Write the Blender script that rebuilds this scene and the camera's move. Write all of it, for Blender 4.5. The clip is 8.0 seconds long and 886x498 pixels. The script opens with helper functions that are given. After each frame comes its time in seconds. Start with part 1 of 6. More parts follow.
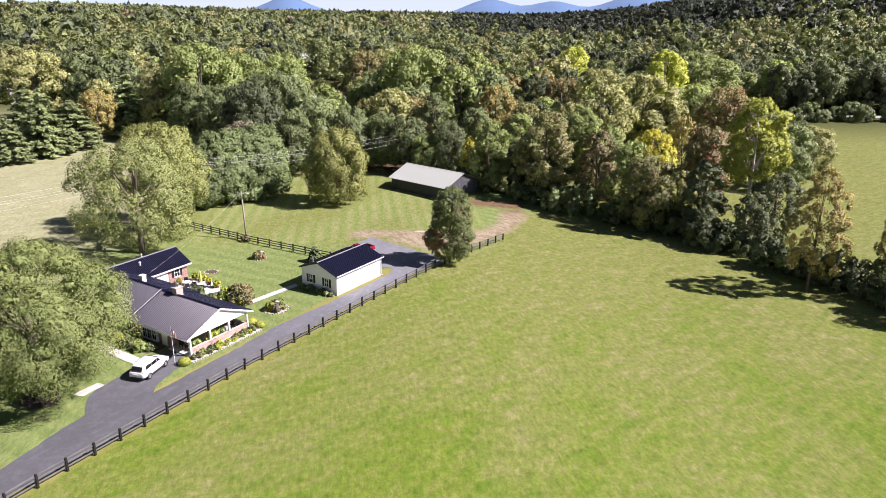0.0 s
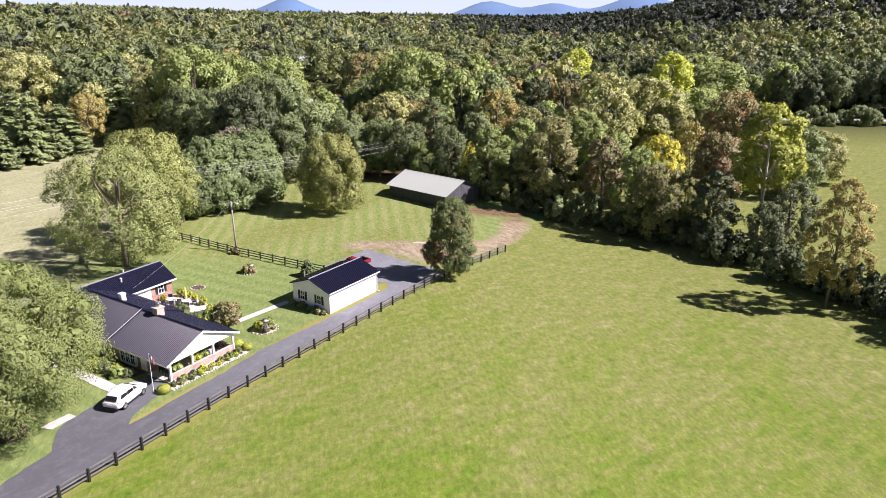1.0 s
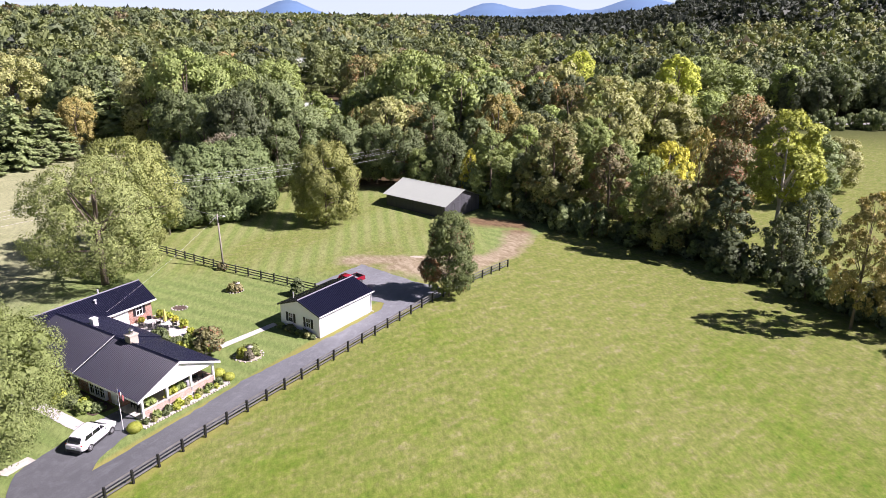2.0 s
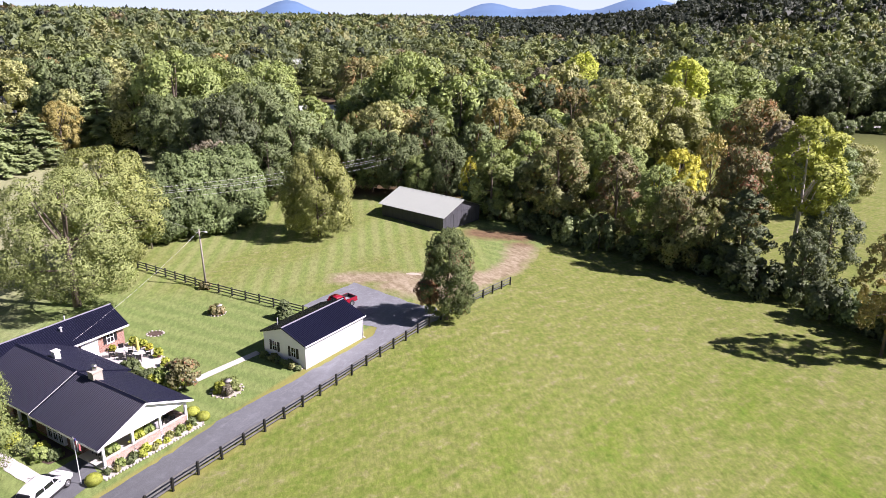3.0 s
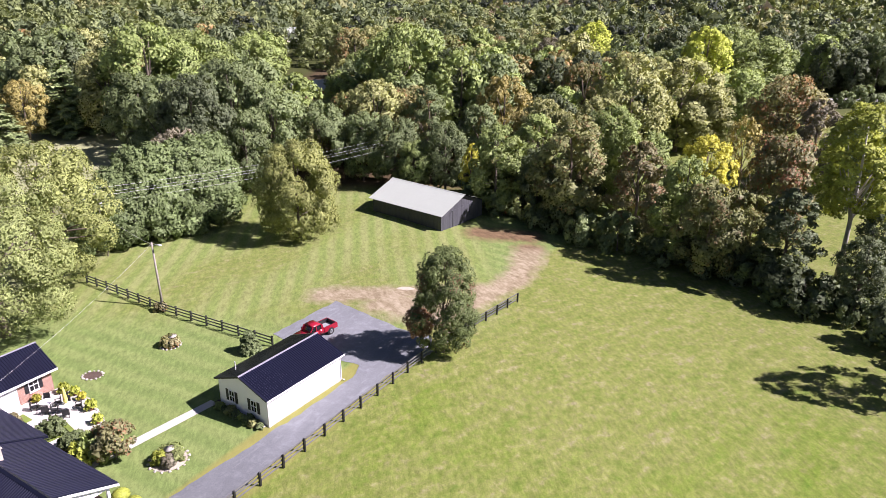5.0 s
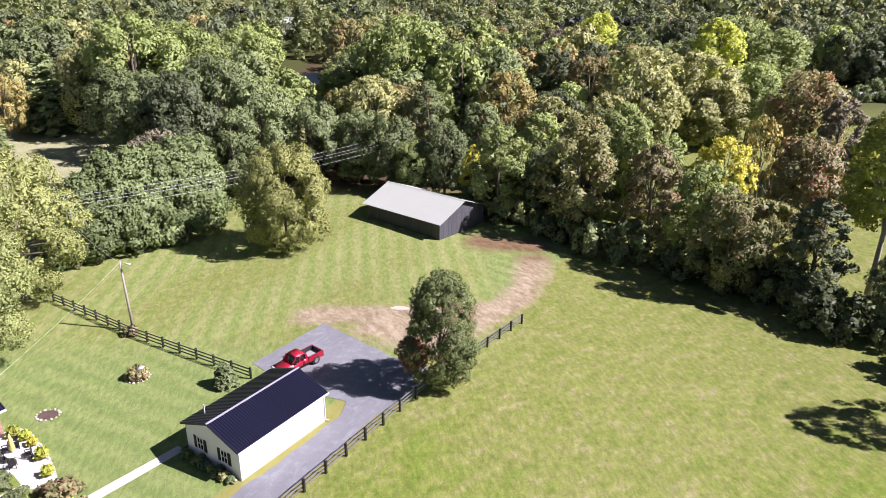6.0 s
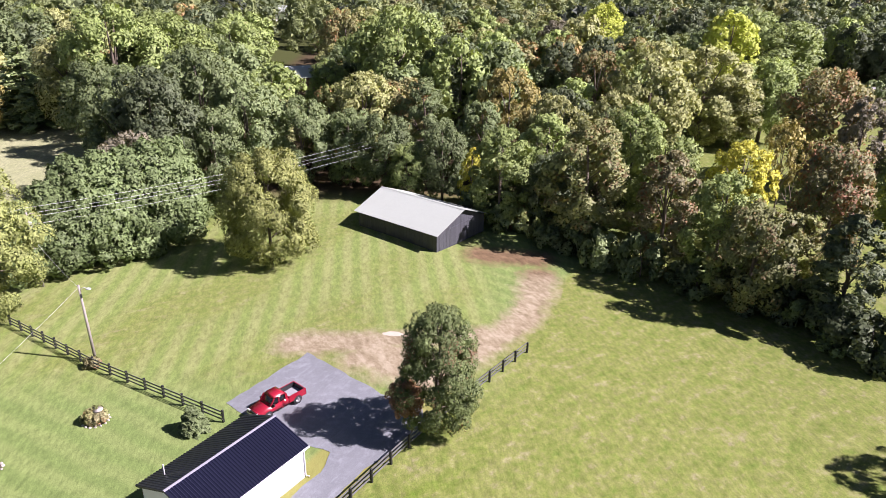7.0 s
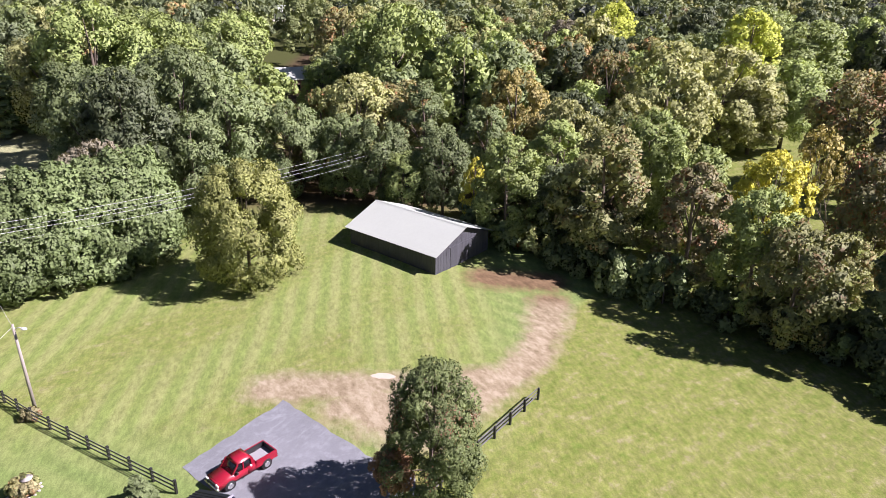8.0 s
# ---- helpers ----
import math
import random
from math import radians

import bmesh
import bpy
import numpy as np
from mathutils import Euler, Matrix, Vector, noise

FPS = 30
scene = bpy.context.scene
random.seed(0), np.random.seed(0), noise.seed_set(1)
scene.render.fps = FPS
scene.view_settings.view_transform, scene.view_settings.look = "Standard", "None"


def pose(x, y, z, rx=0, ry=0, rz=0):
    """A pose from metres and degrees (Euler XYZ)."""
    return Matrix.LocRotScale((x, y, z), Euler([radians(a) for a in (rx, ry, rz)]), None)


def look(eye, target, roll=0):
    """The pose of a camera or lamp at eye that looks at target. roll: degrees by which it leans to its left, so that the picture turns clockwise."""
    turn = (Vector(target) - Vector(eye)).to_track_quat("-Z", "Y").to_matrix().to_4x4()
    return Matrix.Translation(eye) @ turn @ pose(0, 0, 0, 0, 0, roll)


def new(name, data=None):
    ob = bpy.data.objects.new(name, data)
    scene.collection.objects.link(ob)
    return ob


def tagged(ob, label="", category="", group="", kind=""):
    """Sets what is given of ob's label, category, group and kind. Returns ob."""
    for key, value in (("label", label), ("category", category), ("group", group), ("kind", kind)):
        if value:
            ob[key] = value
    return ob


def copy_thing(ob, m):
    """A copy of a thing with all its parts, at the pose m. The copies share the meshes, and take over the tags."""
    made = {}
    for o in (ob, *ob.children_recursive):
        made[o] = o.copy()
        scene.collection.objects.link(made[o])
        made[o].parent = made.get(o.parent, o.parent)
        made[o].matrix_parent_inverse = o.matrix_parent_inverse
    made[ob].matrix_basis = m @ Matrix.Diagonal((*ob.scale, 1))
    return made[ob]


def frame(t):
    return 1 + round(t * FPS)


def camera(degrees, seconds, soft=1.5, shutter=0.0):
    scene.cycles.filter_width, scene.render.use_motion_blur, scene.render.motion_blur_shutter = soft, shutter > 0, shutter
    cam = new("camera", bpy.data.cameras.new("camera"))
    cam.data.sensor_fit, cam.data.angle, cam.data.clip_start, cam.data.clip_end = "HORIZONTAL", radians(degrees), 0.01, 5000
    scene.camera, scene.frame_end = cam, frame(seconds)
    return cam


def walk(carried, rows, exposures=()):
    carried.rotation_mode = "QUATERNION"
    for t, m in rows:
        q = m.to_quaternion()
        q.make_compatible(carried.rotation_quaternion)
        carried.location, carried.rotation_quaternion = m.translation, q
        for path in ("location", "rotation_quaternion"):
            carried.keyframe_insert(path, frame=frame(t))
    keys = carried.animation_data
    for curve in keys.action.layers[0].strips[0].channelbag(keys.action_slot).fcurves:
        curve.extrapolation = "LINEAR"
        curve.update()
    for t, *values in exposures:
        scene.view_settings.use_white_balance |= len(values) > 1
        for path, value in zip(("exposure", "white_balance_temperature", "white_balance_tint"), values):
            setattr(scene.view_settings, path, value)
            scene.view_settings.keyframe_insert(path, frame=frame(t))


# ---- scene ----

# ======== camera and its flight ========
cam = camera(65.1, 8.0, 0.65)
PATH = [
    (0, (0.65, 0.706, 35.492), (0.681, 2.597, 34.842), 0.7),
    (0.5, (0.67, 3.304, 35.416), (0.701, 5.196, 34.769), 0.8),
    (1, (0.798, 6.107, 35.409), (0.829, 7.999, 34.764), 0.7),
    (1.5, (0.946, 9.152, 35.409), (0.976, 11.046, 34.766), 0.7),
    (3, (1.433, 19.541, 35.546), (1.463, 21.435, 34.905), 0.7),
    (3.5, (1.692, 23.149, 35.648), (1.72, 25.031, 34.973), 0.6),
    (4, (1.897, 26.95, 35.785), (1.923, 28.823, 35.086), 0.6),
    (4.5, (2.15, 30.791, 35.959), (2.174, 32.659, 35.245), 0.5),
    (6, (3.015, 42.533, 36.257), (3.031, 44.385, 35.503), 0.4),
    (6.5, (3.042, 46.634, 36.354), (3.061, 48.48, 35.585), 0.5),
    (7, (3.04, 50.766, 36.413), (3.064, 52.607, 35.63), 0.7),
    (7.5, (3.13, 55.1, 36.36), (3.155, 56.935, 35.565), 0.8),
    (8, (3.621, 60.639, 35.03), (3.635, 62.481, 34.25), 0.7),
]
walk(cam, [(t, look(eye, target, roll)) for t, eye, target, roll in PATH], [(0.0, 0.96, 6230, 33.5), (3.0, 1.0, 6130, 34.5), (8.0, 1.12, 6050, 35.5)])

# ======== sky, sun, exposure ========
SUN_UP, SUN_SIDE = radians(43.5), Vector((0.99, -0.13, 0.0)).normalized()
TO_SUN = SUN_SIDE * math.cos(SUN_UP) + Vector((0, 0, math.sin(SUN_UP)))
world = bpy.data.worlds.new("world")
scene.world = world
world.use_nodes = True
wt = world.node_tree
sky = wt.nodes.new("ShaderNodeTexSky")
sky.sky_type, sky.sun_disc = "NISHITA", False
sky.sun_elevation, sky.sun_rotation = SUN_UP, math.atan2(TO_SUN.x, TO_SUN.y)
sky.air_density, sky.dust_density, sky.ozone_density = 1.0, 0.35, 1.2
wt.nodes["Background"].inputs["Strength"].default_value = 0.024
# pale cloud low over the horizon
sky_dir = wt.nodes.new("ShaderNodeTexCoord")
split = wt.nodes.new("ShaderNodeSeparateXYZ")
wt.links.new(sky_dir.outputs["Generated"], split.inputs[0])
puff = wt.nodes.new("ShaderNodeTexNoise")
puff.inputs["Scale"].default_value, puff.inputs["Detail"].default_value = 9.0, 5.0
wt.links.new(sky_dir.outputs["Generated"], puff.inputs["Vector"])
lift = wt.nodes.new("ShaderNodeMath")
lift.operation = "MULTIPLY_ADD"
lift.inputs[1].default_value = -0.10
wt.links.new(puff.outputs["Fac"], lift.inputs[0])
wt.links.new(split.outputs[2], lift.inputs[2])
veil = wt.nodes.new("ShaderNodeValToRGB")
veil.color_ramp.elements[0].position, veil.color_ramp.elements[0].color = 0.0, (1, 1, 1, 1)
veil.color_ramp.elements[1].position, veil.color_ramp.elements[1].color = 0.09, (0, 0, 0, 1)
wt.links.new(lift.outputs[0], veil.inputs["Fac"])
blend = wt.nodes.new("ShaderNodeMix")
blend.data_type = "RGBA"
blend.inputs[7].default_value = (15.6, 19.0, 19.4, 1)
wt.links.new(veil.outputs["Color"], blend.inputs[0])
wt.links.new(sky.outputs["Color"], blend.inputs[6])
wt.links.new(blend.outputs[2], wt.nodes["Background"].inputs["Color"])
sun_data = bpy.data.lights.new("sun", "SUN")
sun_data.energy, sun_data.angle, sun_data.color = 5.0, radians(0.53), (1.0, 0.955, 0.88)
sun = new("sun", sun_data)
sun.matrix_world = look(TO_SUN * 200, (0, 0, 0))


# ======== materials ========
def shader(name):
    """A material with its Principled node and small helpers bound to its tree."""
    m = bpy.data.materials.new(name)
    m.use_nodes = True
    t = m.node_tree
    return m, t, t.nodes["Principled BSDF"]


def node(t, kind, **values):
    n = t.nodes.new(kind)
    for key, value in values.items():
        n.inputs[key.replace("_", " ")].default_value = value
    return n


def noise_tex(t, vec, scale, detail=4.0, rough=0.55, stretch=None):
    n = node(t, "ShaderNodeTexNoise", Scale=scale, Detail=detail, Roughness=rough)
    if stretch:
        for key, value in (("Rotation", (0, 0, radians(stretch[1]))), ("Scale", stretch[0])):
            mp = t.nodes.new("ShaderNodeMapping")
            mp.inputs[key].default_value = value
            t.links.new(vec, mp.inputs["Vector"])
            vec = mp.outputs["Vector"]
    t.links.new(vec, n.inputs["Vector"])
    return n.outputs["Fac"]


def ramp(t, fac, *stops):
    r = t.nodes.new("ShaderNodeValToRGB")
    e = r.color_ramp.elements
    while len(e) < len(stops):
        e.new(0.5)
    for k, (p, c) in enumerate(stops):
        e[k].position = p
        e[k].color = (c, c, c, 1) if isinstance(c, (int, float)) else (*c, 1)
    t.links.new(fac, r.inputs["Fac"])
    return r.outputs["Color"]


def mix(t, fac, a, b, how="MIX"):
    n = t.nodes.new("ShaderNodeMix")
    n.data_type, n.blend_type = "RGBA", how
    for sock, value in ((n.inputs[0], fac), (n.inputs[6], a), (n.inputs[7], b)):
        if isinstance(value, bpy.types.NodeSocket):
            t.links.new(value, sock)
        elif isinstance(value, (int, float)):
            sock.default_value = value
        else:
            sock.default_value = (*value, 1)
    return n.outputs[2]


def arith(t, how, a, b=0.5, c=0.5):
    n = t.nodes.new("ShaderNodeMath")
    n.operation = how
    for sock, value in zip(n.inputs, (a, b, c)):
        if isinstance(value, bpy.types.NodeSocket):
            t.links.new(value, sock)
        else:
            sock.default_value = value
    return n.outputs[0]


def coords(t, which="Object"):
    return t.nodes.new("ShaderNodeTexCoord").outputs[which]


def bump(t, bsdf, height, strength=0.3, distance=0.02):
    b = node(t, "ShaderNodeBump", Strength=strength, Distance=distance)
    t.links.new(height, b.inputs["Height"])
    t.links.new(b.outputs["Normal"], bsdf.inputs["Normal"])


def surface(name, col, rough=0.6, vary=0.25, scale=3.0, metal=0.0, bumps=0.2, distance=0.01, stretch=None, spec=0.5):
    """A surface with variation at two scales in tone and relief."""
    m, t, b = shader(name)
    v = coords(t)
    big = noise_tex(t, v, scale * 0.25, 3, 0.6, stretch)
    fine = noise_tex(t, v, scale * 5, 5, 0.65, stretch)
    c1 = tuple(min(1, k * (1 + vary)) for k in col)
    c0 = tuple(k * (1 - vary) for k in col)
    base = ramp(t, big, (0.3, c0), (0.7, c1))
    base = mix(t, 0.5, base, ramp(t, fine, (0.3, c0), (0.7, c1)))
    info = t.nodes.new("ShaderNodeObjectInfo")
    tone = arith(t, "MULTIPLY_ADD", info.outputs["Random"], 0.16, 0.92)
    t.links.new(mix(t, 1.0, base, tone, "MULTIPLY"), b.inputs["Base Color"])
    b.inputs["Roughness"].default_value, b.inputs["Metallic"].default_value = rough, metal
    b.inputs["Specular IOR Level"].default_value = spec
    bump(t, b, fine, bumps, distance)
    return m


def leaf_material(name, dark, light, turn=None, turned=0.0, through_light=0.17, gloss=0.6, shine=0.25, spread=0.22):
    """Foliage: each leaf has its own tone, each tree its own cast; a share of the leaves has turned."""
    m, t, b = shader(name)
    isl = t.nodes.new("ShaderNodeNewGeometry").outputs["Random Per Island"]
    info = t.nodes.new("ShaderNodeObjectInfo")
    mid = tuple(k * (a + 2 * b) / 3 for k, a, b in zip((1.0, 0.98, 1.1), dark, light))
    base = ramp(t, isl, (0.0, tuple(k * (0.97 - spread) for k in mid)), (1.0, tuple(k * (0.97 + spread) for k in mid)))
    v = coords(t)
    if turn:
        patch = noise_tex(t, v, 0.35, 2)
        pick = arith(t, "GREATER_THAN", arith(t, "MULTIPLY_ADD", isl, 0.35, patch), 0.95 - turned)
        base = mix(t, pick, base, tuple(0.8 * k for k in turn))
    tone = arith(t, "MULTIPLY_ADD", info.outputs["Random"], 0.45, 0.78)
    base = mix(t, 1.0, base, tone, "MULTIPLY")
    clump = ramp(t, noise_tex(t, v, 0.6, 2), (0.3, 0.82), (0.7, 1.15))
    base = mix(t, 1.0, base, clump, "MULTIPLY")
    t.links.new(base, b.inputs["Base Color"])
    b.inputs["Roughness"].default_value = gloss
    b.inputs["Specular IOR Level"].default_value = shine
    tr = t.nodes.new("ShaderNodeBsdfTranslucent")
    t.links.new(mix(t, 1.0, base, (1.25, 1.2, 0.55), "MULTIPLY"), tr.inputs["Color"])
    ms = t.nodes.new("ShaderNodeMixShader")
    ms.inputs[0].default_value = through_light
    t.links.new(b.outputs[0], ms.inputs[1])
    t.links.new(tr.outputs[0], ms.inputs[2])
    t.links.new(ms.outputs[0], t.nodes["Material Output"].inputs["Surface"])
    return m


LEAF = {
    "green": leaf_material("leaves_green", (0.101, 0.152, 0.053), (0.407, 0.518, 0.144)),
    "dark": leaf_material("leaves_dark_green", (0.067, 0.105, 0.05), (0.25, 0.32, 0.115)),
    "olive": leaf_material("leaves_olive", (0.16, 0.185, 0.07), (0.46, 0.49, 0.175)),
    "rust": leaf_material("leaves_rust", (0.16, 0.165, 0.065), (0.37, 0.37, 0.135), (0.46, 0.28, 0.12), 0.17),
    "red": leaf_material("leaves_red_brown", (0.16, 0.16, 0.075), (0.35, 0.33, 0.145), (0.40, 0.235, 0.12), 0.13),
    "gold": leaf_material("leaves_golden", (0.22, 0.20, 0.06), (0.46, 0.41, 0.125)),
    "yellow": leaf_material("leaves_yellow", (0.31, 0.32, 0.034), (0.58, 0.57, 0.075)),
    "lime": leaf_material("leaves_lime", (0.25, 0.30, 0.04), (0.56, 0.64, 0.10)),
    "hedge": leaf_material("leaves_glossy", (0.07, 0.108, 0.04), (0.215, 0.29, 0.10), None, 0, 0.12, 0.55, 0.22),
    "willow": leaf_material("leaves_willow", (0.13, 0.185, 0.052), (0.34, 0.42, 0.125), spread=0.14),
    "pine": leaf_material("needles", (0.10, 0.145, 0.062), (0.32, 0.40, 0.145), None, 0, 0.1, 0.6),
    "turning": leaf_material("leaves_turning", (0.118, 0.152, 0.050), (0.357, 0.409, 0.122), (0.417, 0.238, 0.102), 0.10),
    "grey": leaf_material("leaves_grey_brown", (0.130, 0.125, 0.083), (0.282, 0.266, 0.160)),
    "pale": leaf_material("leaves_pale_green", (0.14, 0.185, 0.062), (0.40, 0.475, 0.15)),
    "evergreen": leaf_material("leaves_evergreen_and_shaded", (0.05, 0.072, 0.04), (0.17, 0.215, 0.09)),
    "maple": leaf_material("leaves_maple", (0.065, 0.10, 0.034), (0.22, 0.285, 0.09), (0.30, 0.17, 0.09), 0.04),
    "plum": leaf_material("leaves_plum", (0.12, 0.13, 0.06), (0.31, 0.31, 0.125), (0.40, 0.21, 0.11), 0.15),
    "straw": leaf_material("leaves_light_olive", (0.14, 0.165, 0.048), (0.34, 0.375, 0.11)),
    "tulip": leaf_material("leaves_yellow_green", (0.15, 0.18, 0.05), (0.37, 0.425, 0.125)),
    "willowy": leaf_material("leaves_silvery_olive", (0.15, 0.175, 0.062), (0.40, 0.43, 0.15)),
    "russet": leaf_material("leaves_russet", (0.19, 0.12, 0.055), (0.40, 0.24, 0.11)),
    "brown": leaf_material("leaves_brown", (0.15, 0.17, 0.062), (0.35, 0.38, 0.135), (0.31, 0.235, 0.10), 0.10),
}
# far foliage: single leaves are lost, a little air haze is painted into the colours
FAR_LEAF = [leaf_material("far_green", (0.095, 0.13, 0.05), (0.30, 0.36, 0.125), spread=0.03), leaf_material("far_dark_green", (0.058, 0.085, 0.042), (0.185, 0.235, 0.097), spread=0.03),
            leaf_material("far_olive", (0.13, 0.145, 0.056), (0.36, 0.38, 0.14), spread=0.03), leaf_material("far_rust", (0.15, 0.13, 0.07), (0.32, 0.275, 0.145), spread=0.03),
            # evergreen darkened to paint the cloud shadow on the far slope
            leaf_material("far_evergreen_cloud_shade", (0.027, 0.039, 0.028), (0.075, 0.094, 0.055), spread=0.03)]
BARK = surface("bark", (0.15, 0.12, 0.09), 0.9, 0.35, 4, bumps=0.6, distance=0.03)
BARK_PALE = surface("bark_pale", (0.46, 0.43, 0.37), 0.85, 0.3, 4, bumps=0.4, distance=0.02)
WHITE = surface("white_paint", (0.85, 0.85, 0.855), 0.55, 0.05, 2, bumps=0.08)
ROOF = surface("navy_metal_roof", (0.009, 0.010, 0.024), 0.30, 0.2, 1.2, bumps=0.03, spec=0.5)
RIDGE = surface("pale_ridge_metal", (0.20, 0.20, 0.24), 0.45, 0.15, 2)
TIN = surface("galvanised_roof", (0.465, 0.51, 0.445), 0.5, 0.06, 0.5, metal=0.1, bumps=0.08)
BARN_WOOD = surface("black_barn_boards", (0.066, 0.069, 0.078), 0.8, 0.55, 1.6, bumps=0.4, stretch=((6, 6, 0.35), 0))
# rails painted paler than the black posts, sunlight put into their colour
FENCE_RAIL_LIT = surface("sunlit_rail", (0.14, 0.14, 0.138), 0.6, 0.4, 5)
GRAVEL = surface("pale_gravel", (0.50, 0.47, 0.41), 0.95, 0.35, 6, bumps=0.7, distance=0.03)
FENCE = surface("black_fence_paint", (0.016, 0.016, 0.017), 0.5, 0.3, 5)
POLE = surface("weathered_pole", (0.33, 0.30, 0.26), 0.85, 0.2, 3)
CHROME = surface("bright_metal", (0.6, 0.6, 0.6), 0.25, 0.1, 3, metal=0.9, bumps=0.02)
RUBBER = surface("tyre_rubber", (0.02, 0.02, 0.02), 0.85, 0.2, 8)
GLASS_DARK = surface("dark_glass", (0.012, 0.014, 0.017), 0.06, 0.1, 2, bumps=0.0)
RED_PAINT = surface("red_car_paint", (0.27, 0.012, 0.026), 0.25, 0.08, 2, bumps=0.01)
CAR_WHITE = surface("white_car_paint", (0.80, 0.80, 0.79), 0.22, 0.03, 2, bumps=0.01)
BLACK_PLASTIC = surface("black_plastic", (0.02, 0.02, 0.022), 0.55, 0.2, 5)
GREY_LINER = surface("grey_bed_liner", (0.30, 0.30, 0.31), 0.7, 0.15, 4)
SAND = surface("sand", (0.42, 0.37, 0.29), 0.95, 0.2, 3)
STONE = surface("pale_edging_stone", (0.45, 0.42, 0.37), 0.9, 0.3, 5, bumps=0.5)
TERRACOTTA = surface("terracotta", (0.36, 0.17, 0.10), 0.85, 0.2, 5)
CHIMNEY_STONE = surface("tan_chimney_stone", (0.46, 0.41, 0.34), 0.9, 0.2, 5, bumps=0.5)
LAMP_GREY = surface("grey_can", (0.62, 0.63, 0.64), 0.4, 0.08, 3)
WIRE = surface("pale_wire", (0.68, 0.68, 0.68), 0.4, 0.05, 3)
LIGHT_RED = surface("red_lens", (0.35, 0.01, 0.01), 0.2, 0.1, 3)
LIGHT_CLEAR = surface("clear_lens", (0.7, 0.7, 0.7), 0.12, 0.05, 3)


def brick_material(name, a, b, mortar):
    m, t, bs = shader(name)
    sep = t.nodes.new("ShaderNodeSeparateXYZ")
    t.links.new(coords(t), sep.inputs[0])
    com = t.nodes.new("ShaderNodeCombineXYZ")
    t.links.new(arith(t, "ADD", sep.outputs[0], sep.outputs[1]), com.inputs[0])
    t.links.new(sep.outputs[2], com.inputs[1])
    br = node(t, "ShaderNodeTexBrick", Scale=1.0, Mortar_Size=0.008, Brick_Width=0.21, Row_Height=0.07, Bias=0.0)
    br.inputs["Color1"].default_value, br.inputs["Color2"].default_value, br.inputs["Mortar"].default_value = (*a, 1), (*b, 1), (*mortar, 1)
    t.links.new(com.outputs[0], br.inputs["Vector"])
    stain = ramp(t, noise_tex(t, coords(t), 1.3, 4), (0.3, 0.8), (0.7, 1.15))
    t.links.new(mix(t, 1.0, br.outputs["Color"], stain, "MULTIPLY"), bs.inputs["Base Color"])
    bs.inputs["Roughness"].default_value = 0.9
    bump(t, bs, br.outputs["Fac"], -0.4, 0.01)
    return m


BRICK = brick_material("red_brick", (0.38, 0.19, 0.13), (0.27, 0.12, 0.085), (0.42, 0.38, 0.33))
BRICK_LIGHT = brick_material("pink_brick", (0.50, 0.33, 0.26), (0.42, 0.26, 0.20), (0.52, 0.48, 0.42))


# ======== helpers for meshes ========
def mesh_of(name, verts, faces, mats, index=None, smooth=False):
    me = bpy.data.meshes.new(name)
    me.from_pydata([tuple(map(float, v)) for v in verts], [], faces)
    for m in mats if isinstance(mats, (list, tuple)) else [mats]:
        me.materials.append(m)
    if index is not None:
        me.polygons.foreach_set("material_index", index)
    if smooth:
        me.polygons.foreach_set("use_smooth", [True] * len(me.polygons))
    me.update()
    return me


def leaf_mesh(name, corners, mats, index=None, normals=None):
    """A mesh of loose leaf sprays from an array (n, 3, 3); normals (n, 3) round the shading over each spray."""
    n = len(corners)
    me = bpy.data.meshes.new(name)
    me.vertices.add(n * 3)
    me.vertices.foreach_set("co", np.ascontiguousarray(corners, dtype=np.float32).ravel())
    me.loops.add(n * 3)
    me.loops.foreach_set("vertex_index", np.arange(n * 3, dtype=np.int32))
    me.polygons.add(n)
    me.polygons.foreach_set("loop_start", np.arange(0, n * 3, 3, dtype=np.int32))
    for m in mats if isinstance(mats, (list, tuple)) else [mats]:
        me.materials.append(m)
    if index is not None:
        me.polygons.foreach_set("material_index", np.asarray(index, dtype=np.int32))
    me.update()
    me.validate()
    if normals is not None:
        me.polygons.foreach_set("use_smooth", np.ones(n, bool))
        me.normals_split_custom_set_from_vertices(np.repeat(np.asarray(normals, np.float32), 3, axis=0))
    return me


